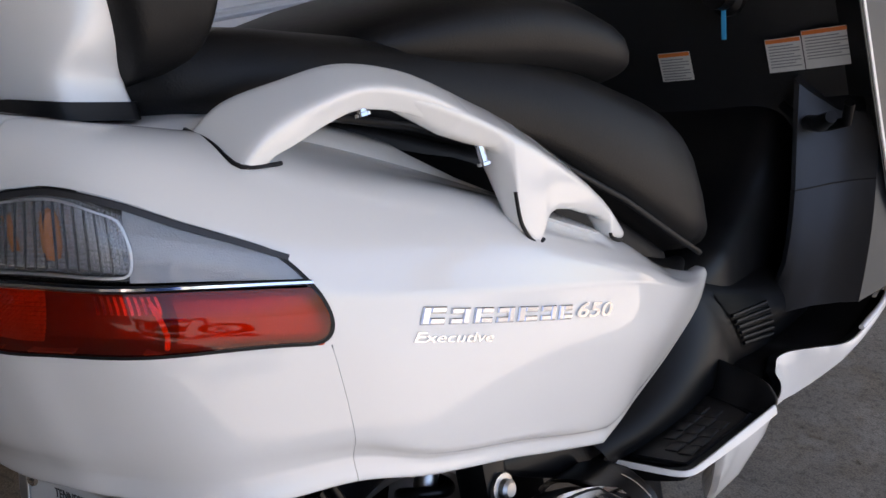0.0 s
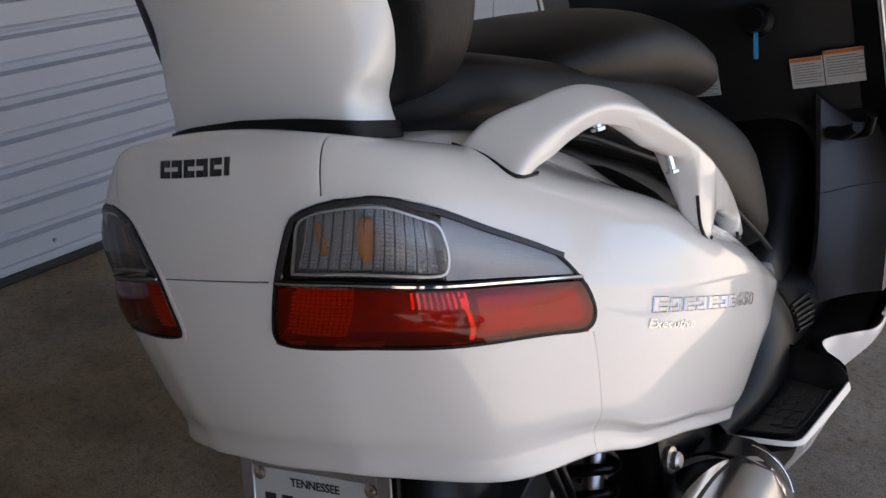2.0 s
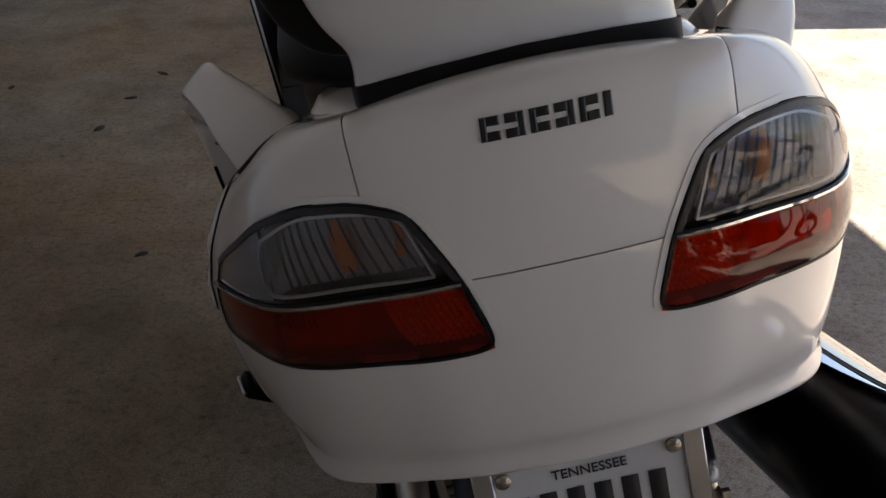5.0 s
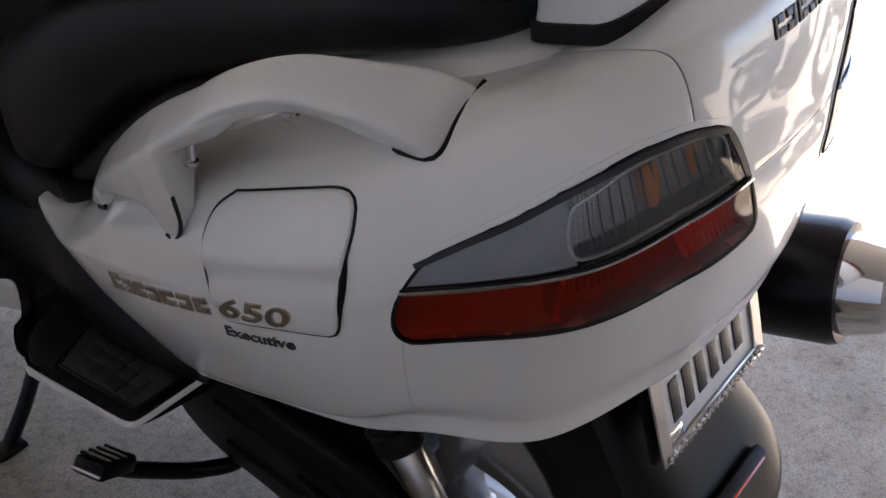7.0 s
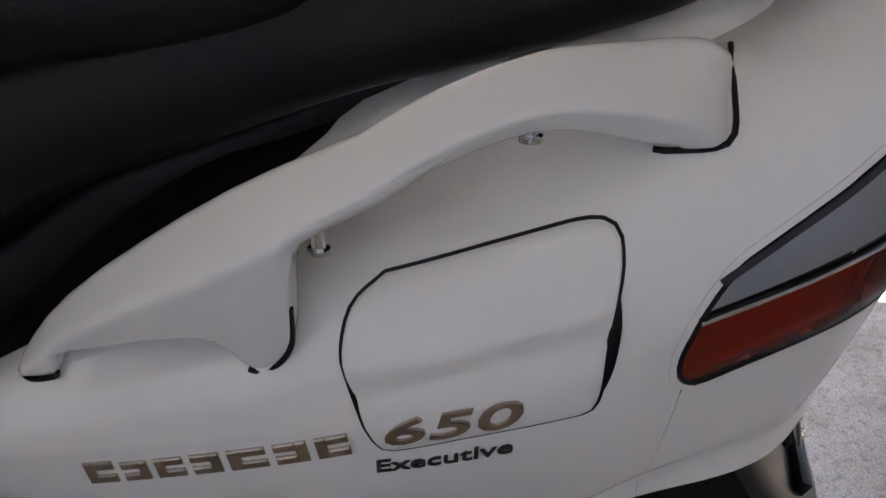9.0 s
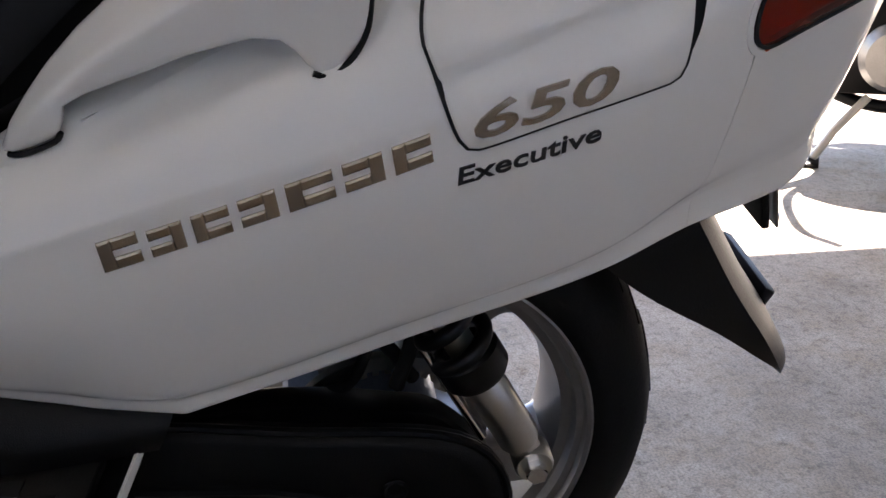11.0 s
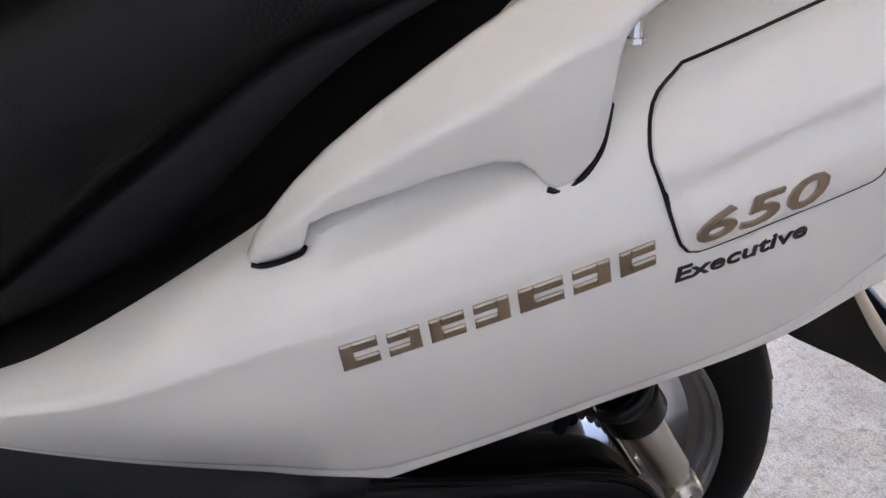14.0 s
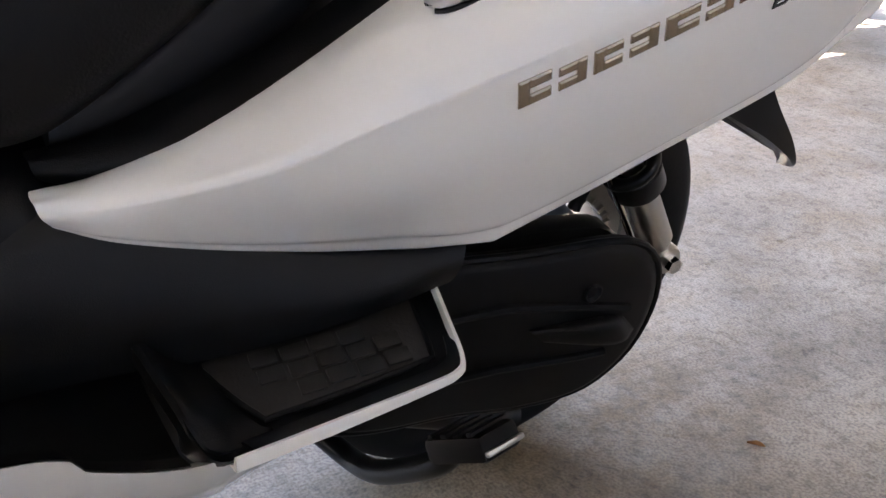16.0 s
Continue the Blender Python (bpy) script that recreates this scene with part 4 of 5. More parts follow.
# white deck under the seat between the two side panels, and the black base that the seat stands on
def deck_between(y0, y1, rise):
    rows = [SKIN[i, 2] for i in range(0, SKIN.shape[0], 4) if SKIN[i, 2, 0] > .02 and y0 <= SKIN[i, 2, 1] < y1]
    return rings([[(p[0] * (1 - 2 * k / 32), p[1], p[2] - .001 + float(np.interp(p[1], *rise)) * math.sin(math.pi * k / 32) ** .42) for k in range(33)] for p in rows], False, False)


part("deck", deck_between(-1, .25, ((-.26, -.2, -.1, 0, .06, .12, .25), (.004, .028, .044, .050, .022, .012, .004))), WHITE, scooter, "pearl white deck under the seat")
inset = deck_between(.0, .47, ((-.1, 0, .1, .2, .3, .45), (.044, .056, .070, .055, .02, .01)))
for v in inset.verts:
    v.co.x *= float(np.interp(v.co.y, (.05, .14, .24, .32), (.88, .985, .90, .78)))
part("seat_base", inset, material("matt black liner", (.003, .003, .0033), .9, bump=.2, scale=400, vary=.2, vscale=10, Specular_IOR_Level=.05), scooter, "black seat base")

# ---- centre body: tunnel, side covers, leg shield ----
part("centre_cover", lofted(((.15, .16, .46, .66), (.17, .176, .44, .67), (.20, .178, .41, .665), (.30, .180, .40, .598), (.40, .182, .39, .562), (.46, .188, .38, .565), (.55, .188, .38, .575), (.65, .165, .38, .585), (.75, .150, .38, .62), (.86, .16, .38, .70), (.92, .17, .38, .72)), square=5), GREY, scooter, "charcoal plastic body under the seat")
for side in (1, -1):
    # flared lower cover from under the side panel to the footboard
    rows = [((side * .20, .155, .470), (side * .222, .175, .425)), ((side * .205, .25, .478), (side * .235, .26, .425)), ((side * .206, .34, .505), (side * .238, .36, .425)), ((side * .20, .42, .53), (side * .226, .45, .425)), ((side * .193, .48, .531), (side * .206, .52, .410)), ((side * .187, .56, .503), (side * .199, .60, .395)), ((side * .185, .66, .468), (side * .195, .68, .388)), ((side * .185, .78, .44), (side * .194, .78, .388))]
    q = spline([(*a, *b) for a, b in rows], 5)
    COVER = q * (side, 1, 1, side, 1, 1)
    loops = []
    for r in q:
        a, b = Vector(r[:3]), Vector(r[3:])
        loops.append([a + Vector((-side * .03, 0, .02))] + [a.lerp(b, s) + Vector((side * .012 * math.sin(math.pi * s), 0, 0)) for s in np.linspace(0, 1, 8)] + [b + Vector((-side * .06, 0, -.02))])
    part("lower_cover", rings(loops, False, False), GREY, scooter, "charcoal lower side cover")

shield = part("leg_shield", rings([[(x, .80 + .06 * (abs(x) / .3) ** 2 - .10 * max(0, (abs(x) - .268) / .047) + .10 * (1 - (z - .4) / .65), z) for x in np.linspace(-.30, .30, 33)] + [(x, .95, z) for x in np.linspace(.30, -.30, 9)] for z in np.linspace(.40, 1.08, 18)]), SHIELD, scooter, "black inner leg shield")


for side in (1, -1):
    slope = lambda z: .42 * (z - .56)
    prof = ((.170, .96), (.178, .82), (.184, .782), (.192, .780), (.205, .790), (.232, .822), (.262, .842), (.288, .850), (.302, .93))
    panel_ = rings([[(side * (x + .03 * max(0, (.5 - z) / .1) ** 2 * (x < .2) * -1), y + slope(z) - .04 * max(0, (.56 - z) / .14) ** 2, z if z < .58 else .58 + (z - .58) / .12 * (float(np.interp(x, (.17, .186, .245, .305), (.742, .738, .662, .694))) - .58)) for x, y in prof] for z in (.42, .45, .48, .51, .54, .575, .577, .579, .60, .64, .67, .69, .70)])
    part("shield_panel", panel_, PILLAR, shield, "charcoal inner side panel", smooth=35)
    part("panel_seam", tube([(side * x, y + slope(.578) - .0006, .578) for x, y in prof[1:-1]], .0012, 6), GASKET, shield)


def on_shield(x, z):
    return .80 + .06 * (abs(x) / .3) ** 2 - .10 * max(0, (abs(x) - .268) / .047) + .10 * (1 - (z - .4) / .65)


def shield_plate(name, x0, x1, z0, z1, lift, mat, parent, label="", thick=.002, tilt=0.0, round_=.0006):
    bm = bmesh.new()
    n = 6
    cx, cz = (x0 + x1) / 2, (z0 + z1) / 2
    grid = []
    for a in np.linspace(0, 1, n + 1):
        row = []
        for b in (0, 1):
            x, z = x0 + (x1 - x0) * a, z0 + (z1 - z0) * b
            x, z = cx + (x - cx) * math.cos(tilt) - (z - cz) * math.sin(tilt), cz + (x - cx) * math.sin(tilt) + (z - cz) * math.cos(tilt)
            row.append(bm.verts.new((x, on_shield(x, z) - lift, z)))
        grid.append(row)
    for k in range(n):
        bm.faces.new((grid[k][0], grid[k + 1][0], grid[k + 1][1], grid[k][1]))
    bmesh.ops.solidify(bm, geom=bm.faces[:], thickness=-thick)
    return part(name, bm, mat, parent, label)


shield_plate("glovebox_door", .02, .29, .70, .90, .004, SHIELD, shield, "black glovebox door", .012)
shield_plate("inner_lid", -.18, .01, .70, .92, .004, SHIELD, shield, "black storage lid", .012)
for x0, x1, z0, z1 in ((.146, .197, .749, .801), (.1985, .265, .749, .808), (-.031, .026, .751, .798)):
    st = shield_plate("sticker", x0, x1, z0, z1, .0185, PAPER, shield, "white warning sticker with an orange head", .0008)
    shield_plate("sticker_head", x0 + .001, x1 - .001, z1 - .007, z1 - .001, .0195, ORANGE, st, "orange band")
    for k in range(8):
        w = (x1 - x0) * (.86 if k % 3 else .7)
        shield_plate("print_line", x0 + .004, x0 + .004 + w, z1 - .0125 - k * .0046, z1 - .0108 - k * .0046, .0195, material("grey print", (.3, .3, .3), .6) if not k and x0 > .145 and x0 < .15 else bpy.data.materials["grey print"], st)
st = shield_plate("sticker", .000, .078, .664, .690, .006, YELLOW, shield, "yellow and blue label", .0008)
shield_plate("blue_block", .0, .024, .667, .688, .0072, BLUE, st, "blue block")
shield_plate("print_line", .062, .077, .684, .689, .0072, PAPER, st)
shield_plate("print_line", .026, .056, .657, .663, .006, PAPER, shield)
# pocket on the right with a raised lip, and a lever
part("pocket_lip", tube([(.16, .842, .70), (.19, .835, .675), (.235, .822, .667), (.27, .808, .675), (.282, .795, .705)], .008), BLACK, shield)
part("lever", tube([(.205, .83, .672), (.235, .80, .676), (.262, .775, .690)], (.012, .013, .009)), GREY, shield, "dark grey park brake lever")
part("column", lathe([(0, 0), (.028, 0), (.028, .012), (.02, .02), (.02, .05), (0, .05)], (.11, .81, .872), (0, -1, .2), 18), BLACK, shield)
part("key_strap", swept([((.110, .788, .868), (.0038, 0, 0), (0, .001, 0)), ((.1085, .785, .842), (.0038, 0, 0), (0, .001, 0)), ((.1065, .783, .814), (.0038, 0, 0), (0, .001, 0))], 8), BLUE, shield, "light blue key strap")
# ---- footboards ----
def footboard(side):
    def m(p):
        return (side * p[0], p[1], p[2])
    # outer line of the board: rear end, outer side, then up over the front wall to the body
    edge = [(.209, .186, .426), (.255, .196, .420), (.288, .206, .4145), (.300, .218, .4125), (.304, .245, .412), (.309, .31, .412), (.3145, .385, .412), (.3150, .402, .4125), (.3110, .412, .418), (.3020, .418, .428), (.291, .421, .436)]
    wide = 1.0 if side > 0 else 1.03
    q = run([(x * (wide if x > .28 else 1), y, z) for x, y, z in edge], 60)
    board = part("footboard", rings([[m((p[0] - .004, p[1] + .003, p[2] - .002)), m((.19, min(.40, max(p[1], .2)), .418)), m((.19, min(.40, max(p[1], .2)), .396)), m((p[0] - .012, p[1] + .004, min(p[2], .414) - .014))] for p in q]), BLACK, scooter, "black plastic footboard")
    # white rim strip round the board, deeper towards the front
    def rim(p, k):
        s = k / 60
        d = .007 + .010 * max(0, min(1, (s - .30) / .35))
        a = Vector(q[min(k + 1, 60)]) - Vector(q[max(k - 1, 0)])
        o = Vector((a.y, -a.x, 0)).normalized()
        c = Vector(p)
        return [m(c - o * .0025 + Vector((0, 0, .0020))), m(c + Vector((0, 0, .0025))), m(c + o * .0015), m(c + o * .002 - Vector((0, 0, d * .5))), m(c - o * (.004 + d * .6) - Vector((0, 0, d))), m(c - o * .0045 - Vector((0, 0, d * .4)))]
    part("board_rim", rings([rim(p, k) for k, p in enumerate(q[:53])]), WHITE, board, "pearl white rim along the footboard", smooth=50)
    # satin black margin between the rim and the tread
    part("board_margin", rings([[m(p + (-.002, .0015, .001)), m(p + (-.008, .004, .0020)), m(p + (-.014, .007, .0012)), m(p + (-.014, .007, -.004)), m(p + (-.002, .0015, -.004))] for p in q[14:50]]), GREY, board, smooth=50)
    tread = [(.226, .214, .4215), (.280, .226, .4155), (.289, .238, .4145), (.297, .352, .4140), (.292, .370, .4145), (.240, .390, .4175), (.228, .382, .4190), (.223, .236, .4215)]
    part("tread_border", tube([m(p) for p in run(tread, 60)], .0025, 8), BLACK, board)
    pad = run(tread, 60)
    pad_mid = pad.mean(0)
    part("tread_base", rings([[m(p + (0, 0, h)) for p in pad_mid + (pad - pad_mid) * g] for g, h in ((1.0, -.006), (.985, .0002), (.96, .0006), (.5, .0004), (.02, .0004))]), MAT, board, "flat ribbed rubber tread pad")
    # front wall, rising from the tread to the top edge
    top = run([(.209, .436, .456), (.235, .431, .4505), (.265, .426, .4435), (.291, .421, .436), (.302, .418, .428), (.311, .412, .418), (.3145, .402, .4130)], 24)
    low = run([(.218, .388, .4235), (.236, .390, .4195), (.262, .386, .4165), (.284, .380, .4150), (.294, .376, .4145), (.302, .372, .4140), (.307, .366, .4135)], 24)
    part("end_wall", rings([[m(b), m(b * .5 + a * .5 - (0, 0, .0035)), m(a - (0, .003, .001)), m(a + (0, .001, 0)), m(a + (0, .005, -.003)), m(a + (-.006, .006, -.016)), m(b - (0, 0, .012))] for a, b in zip(top, low)]), BLACK, board, smooth=35)
    # the forward floor with its grey lip and the white side panel that drops from it
    T = spline([(.290, .315, .400), (.296, .345, .4005), (.301, .375, .401), (.307, .414, .4085), (.304, .442, .4105), (.289, .475, .409), (.268, .507, .405), (.250, .545, .395), (.229, .598, .387), (.236, .626, .386), (.265, .652, .385), (.287, .698, .377), (.290, .77, .378), (.293, .86, .400)], 5)
    B = spline([(.283, .322, .380), (.260, .344, .329), (.237, .370, .294), (.218, .392, .269), (.197, .425, .255), (.180, .457, .250), (.188, .50, .265), (.197, .545, .279), (.212, .62, .304), (.226, .648, .311), (.250, .676, .326), (.284, .705, .354), (.288, .78, .364), (.292, .87, .385)], 5)
    T = np.array([(x * (wide if x > .28 and y < .6 else 1), y, z) for x, y, z in T])
    swell = lambda p: max(0.0, 1 - ((p[1] - .46) / .10) ** 2)
    front = part("floor_tray", rings([[m((.15, p[1], p[2] - .010)), m(p - (.022, -.004, .014)), m(p - (.014, -.003, .001)), m(p - (.001, 0, -.0015)), m(p - (.008, 0, .012)), m((.15, p[1], p[2] - .024))] for p in T[17:]]), GREY, board, "charcoal floor tray with a raised lip", smooth=35)
    part("tray_mat", rings([[m((.16, p[1], p[2] - .006)), m(p - (.026, -.004, .0095)), m((.16, p[1], p[2] - .0105))] for p in T[33:]]), MAT, front)
    part("side_fairing", rings([[m(p), m(p * .97 + b * .03 + (.0015, 0, 0)), m(p * .66 + b * .34 + (.003 + .012 * swell(p), 0, .002)), m(p * .3 + b * .7 + (.003 + .012 * swell(p), 0, 0)), m(b), m(b - (.010, 0, .002)), m(b - (.014, -.010, -.012)), m(p - (.010, -.002, .006))] for p, b in zip(T, B)]), WHITE, board, "pearl white side panel under the floor", smooth=50)
    part("shield_rim", tube([m(p) for p in run([(.2895, .75, .380), (.2915, .84, .392), (.2945, .885, .43), (.2965, .888, .50), (.2975, .862, .66), (.2975, .83, .86), (.2975, .80, 1.06)], 40)], .0045, 10), WHITE, board, "pearl white edge of the leg shield")
    for r in range(5):
        for c in range(3):
            if (r, c) in ((0, 0), (4, 2)):
                continue
            x, y = .236 + c * .0175 + (r % 2) * .002, .242 + r * .0235
            bm = box(0, .0152, 0, .0205, 0, .0026, .0008)
            for v in bm.verts:
                v.co = Vector(m((v.co.x + x, v.co.y + y + v.co.x * .15, v.co.z + .4194 - (x - .236) * .09 - (y - .24) * .012)))
            part("tread_tile", bm, MAT, board)
    return board


for side in (1, -1):
    footboard(side)
# grille in the right-hand cover
def on_cover(y, s, off=.002):
    """The lower cover's place, s of the way down at about y."""
    mid = COVER[:, 1] * (1 - s) + COVER[:, 4] * s
    q = [float(np.interp(y, mid, COVER[:, k])) for k in range(6)]
    a, b = Vector(q[:3]), Vector(q[3:])
    p = a.lerp(b, s) + Vector((.012 * math.sin(math.pi * s) + off, 0, off * .4))
    return Vector((p.x, y, p.z))


vent_rows = [[on_cover(y0 + (y1 - y0) * k / 5, s) for k in range(6)] for y0, y1, s in ((.492, .640, .12), (.508, .643, .36), (.524, .646, .62), (.542, .649, .88))]
vent = bmesh.new()
grid_ = [[vent.verts.new(p) for p in row] for row in vent_rows]
for a, b in zip(grid_, grid_[1:]):
    for k in range(5):
        vent.faces.new((a[k], a[k + 1], b[k + 1], b[k]))
bmesh.ops.solidify(vent, geom=vent.faces[:], thickness=.0015)
vent = part("vent_panel", vent, GREY, scooter, "charcoal vent panel with slots")
def cover_level(y, z):
    """The lower cover's place at y and height z."""
    near = [float(np.interp(y, COVER[:, 1] * .5 + COVER[:, 4] * .5, COVER[:, k])) for k in range(6)]
    return on_cover(y, min(.97, max(.05, (near[2] - z) / (near[2] - near[5]))), .0034)


for k in range(6):
    part("vent_slat", tube([cover_level(.514 + .005 * k + f * (.122 - .004 * k), .478 - .0105 * k - f * .024) for f in np.linspace(0, 1, 6)], .0028, 6), GASKET, vent, "dark vent slot")

# ---- rear wheel ----
AXLE = Vector((0, 0, .274))
tyre_prof = [(.199, -.058), (.203, -.070), (.216, -.079), (.236, -.079), (.255, -.067), (.267, -.045), (.273, -.02), (.274, 0), (.273, .02), (.267, .045), (.255, .067), (.236, .079), (.216, .079), (.203, .070), (.199, .058)]
wheel = part("rear_wheel", lathe([(.205, -.062), (.206, -.070), (.202, -.072), (.198, -.070), (.1965, -.062), (.190, -.060), (.187, -.050), (.178, -.045), (.172, -.02), (.172, .02), (.178, .045), (.187, .050), (.190, .060), (.1965, .062), (.198, .070), (.202, .072), (.206, .070), (.205, .062)], AXLE, (1, 0, 0), 96), ALLOY, scooter, "cast alloy rear wheel rim", smooth=28)
part("tyre", lathe(tyre_prof, AXLE, (1, 0, 0), 96), RUBBER, wheel, "black road tyre")
for k in range(40):
    a = 2 * math.pi * k / 40
    for sx in (-1, 1):
        pts = []
        for s in np.linspace(0, 1, 5):
            x, b = sx * (.010 + .034 * s), a + sx * .05 + s * .12
            r = np.interp(abs(x), (0, .02, .045, .066), (.274, .273, .267, .256)) + .0003
            pts.append((x, math.cos(b) * r, .274 + math.sin(b) * r))
        part("tread_groove", tube(pts, .0013, 5), GASKET, wheel)
part("hub", lathe([(0, -.07), (.045, -.07), (.05, -.05), (.05, .05), (.045, .07), (0, .07)], AXLE, (1, 0, 0), 32), ALLOY, wheel)
for k in range(5):
    a = 2 * math.pi * k / 5 + .995
    c, s = math.cos(a), math.sin(a)
    rows = [((0, c * r, .274 + s * r), (w1, 0, 0), (0, -s * w2, c * w2)) for r, w1, w2 in ((.04, .03, .020), (.09, .026, .015), (.14, .028, .016), (.165, .032, .021), (.178, .040, .034))]
    part("spoke", swept(rows, 16), ALLOY, wheel)
part("brake_disc", lathe([(.065, .078), (.12, .078), (.12, .083), (.065, .083)], AXLE, (1, 0, 0), 48, closed=True), STEEL, wheel)

# ---- drive unit ----
def case_loop(x, grow):
    """Side outline of the drive case in y and z."""
    pts = [(.27, .422), (.18, .428), (.08, .413), (-.03, .400), (-.078, .375), (-.098, .330), (-.094, .280), (-.070, .238), (-.02, .212), (.06, .218), (.14, .238), (.24, .255), (.30, .29), (.31, .36)]
    q = ring_line(pts, 64)
    c = q.mean(0)
    return [(x, *(c + (p - c) * grow)) for p in q]


cvt = part("drive_case", rings([case_loop(x, g) for x, g in ((-.186, .975), (-.190, .985), (-.196, .97), (-.203, .93), (-.206, .88))]), BLACK, scooter, "black transmission cover", smooth=35)
part("case_rim", tube([(-.197, y, z) for _, y, z in case_loop(0, .972)] + [(-.197, *case_loop(0, .972)[0][1:])], .004, 8), BLACK, cvt)
part("case_boss", lathe([(0, -.004), (.006, -.004), (.008, 0), (.010, .001), (.011, .003), (.009, .004), (.006, .001), (0, .001)], (-.206, .002, .352), (-1, 0, 0), 24), BLACK, cvt)
for rows in (((.20, .372), (.10, .362), (.0, .335), (-.05, .318)), ((.20, .30), (.10, .290), (.0, .272), (-.03, .268))):
    part("case_rib", tube([(-.206, y, z) for y, z in rows], .005, 8), BLACK, cvt)
part("case_scoop", swept([((-.207, .06, .318), (0, .01, .010), (.004, 0, 0)), ((-.212, 0, .306), (0, .01, .016), (.009, 0, 0)), ((-.212, -.035, .300), (0, .01, .018), (.008, 0, 0)), ((-.206, -.055, .298), (0, .01, .012), (.003, 0, 0))], 12, .6), BLACK, cvt)

INNER = ring_line([(.27, .420), (.15, .411), (.10, .413), (.05, .410), (.0, .401), (-.030, .395), (-.050, .381), (-.075, .352), (-.088, .32), (-.07, .25), (.05, .23), (.25, .27)], 64)
part("inner_case", rings([[(x, *(INNER.mean(0) + (p - INNER.mean(0)) * g)) for p in INNER] for x, g in ((-.140, .97), (-.145, 1.0), (-.164, 1.0), (-.168, .98))]), GUNMETAL, cvt, "black inner half of the transmission cover", smooth=35)

engine = part("engine", box(-.12, .13, .17, .34, .25, .44, .02), GUNMETAL, scooter, "dark metal engine casing")
part("sump", box(-.10, .12, -.02, .09, .25, .33, .02), DARKMETAL, engine)
part("oil_pan", box(-.10, .10, .26, .47, .158, .30, .015), GUNMETAL, engine, "black oil pan under the engine")
for k in range(9):
    part("pan_fin", box(-.104, -.060, .340 + .0075 * k, .3435 + .0075 * k, .146 + .001 * k, .170, .001), GUNMETAL, engine)
part("cylinder", lathe([(0, -.10), (.06, -.10), (.065, -.09), (.065, .09), (.06, .10), (0, .10)], (0, .27, .47), (1, 0, 0), 32), DARKMETAL, engine)
GC = Vector((-.128, .0, .348))
gear = part("ring_gear", lathe([(.072, -.004), (.086, -.004), (.086, .004), (.072, .004)], GC, (1, 0, .1), 64, closed=True), STEEL, engine, "toothed bright ring")
tk = part("gear_tooth", box(-.008, .008, -.0028, .0028, .064, .0735, .0008), STEEL, gear)
for k in range(40):
    ob = tk if k == 0 else new("gear_tooth", tk.data)
    ob.parent, ob.location, ob.rotation_euler = gear, GC, (k * math.pi / 20, 0, 0)
part("clutch_drum", lathe([(0, -.012), (.02, -.012), (.024, -.006), (.034, -.005), (.038, -.010), (.044, -.010), (.046, 0), (.046, .03), (0, .03)], GC + Vector((.012, 0, 0)), (1, 0, .1), 48), DARKMETAL, engine, "metal drum inside the ring, blue skylight in its colour")
for k in range(6):
    a = k * math.pi / 3 + .3
    part("bolt_head", lathe([(0, -.008), (.006, -.008), (.006, .002), (0, .002)], GC + Vector((0, .036 * math.cos(a), .036 * math.sin(a))), (1, 0, 0), 6), STEEL, engine)
for p, r in ((((-.10, .20, .44), (-.13, .12, .47), (-.145, .06, .485), (-.15, .01, .46), (-.14, -.02, .41)), .006), (((-.12, .03, .53), (-.152, .015, .48), (-.15, .03, .42), (-.14, .06, .40)), .005), (((-.11, -.02, .53), (-.15, -.02, .47), (-.15, -.005, .41)), .0065)):
    part("hose", tube(spline(p, 6), r, 10), RUBBER, engine, "black rubber hose")
part("cable_end", lathe([(0, -.03), (.012, -.03), (.014, -.025), (.014, .02), (.010, .024), (.006, .04), (0, .04)], (-.13, .085, .462), (.2, 1, -.1), 16), GUNMETAL, engine, "black cable fitting")
for y, z in ((.105, .452), (.075, .45), (-.045, .46)):
    part("bolt_head", lathe([(0, -.01), (.006, -.01), (.006, .004), (0, .004)], (-.148, y, z), (-1, 0, 0), 6), STEEL, engine)
part("swing_arm", swept([((-.128, .03, .33), (0, .0, .03), (.016, 0, 0)), ((-.130, -.03, .325), (0, 0, .026), (.016, 0, 0)), ((-.130, -.09, .31), (0, 0, .022), (.016, 0, 0)), ((-.125, -.13, .30), (0, 0, .018), (.014, 0, 0))], 12), ALLOY, engine, "cast alloy swing arm")

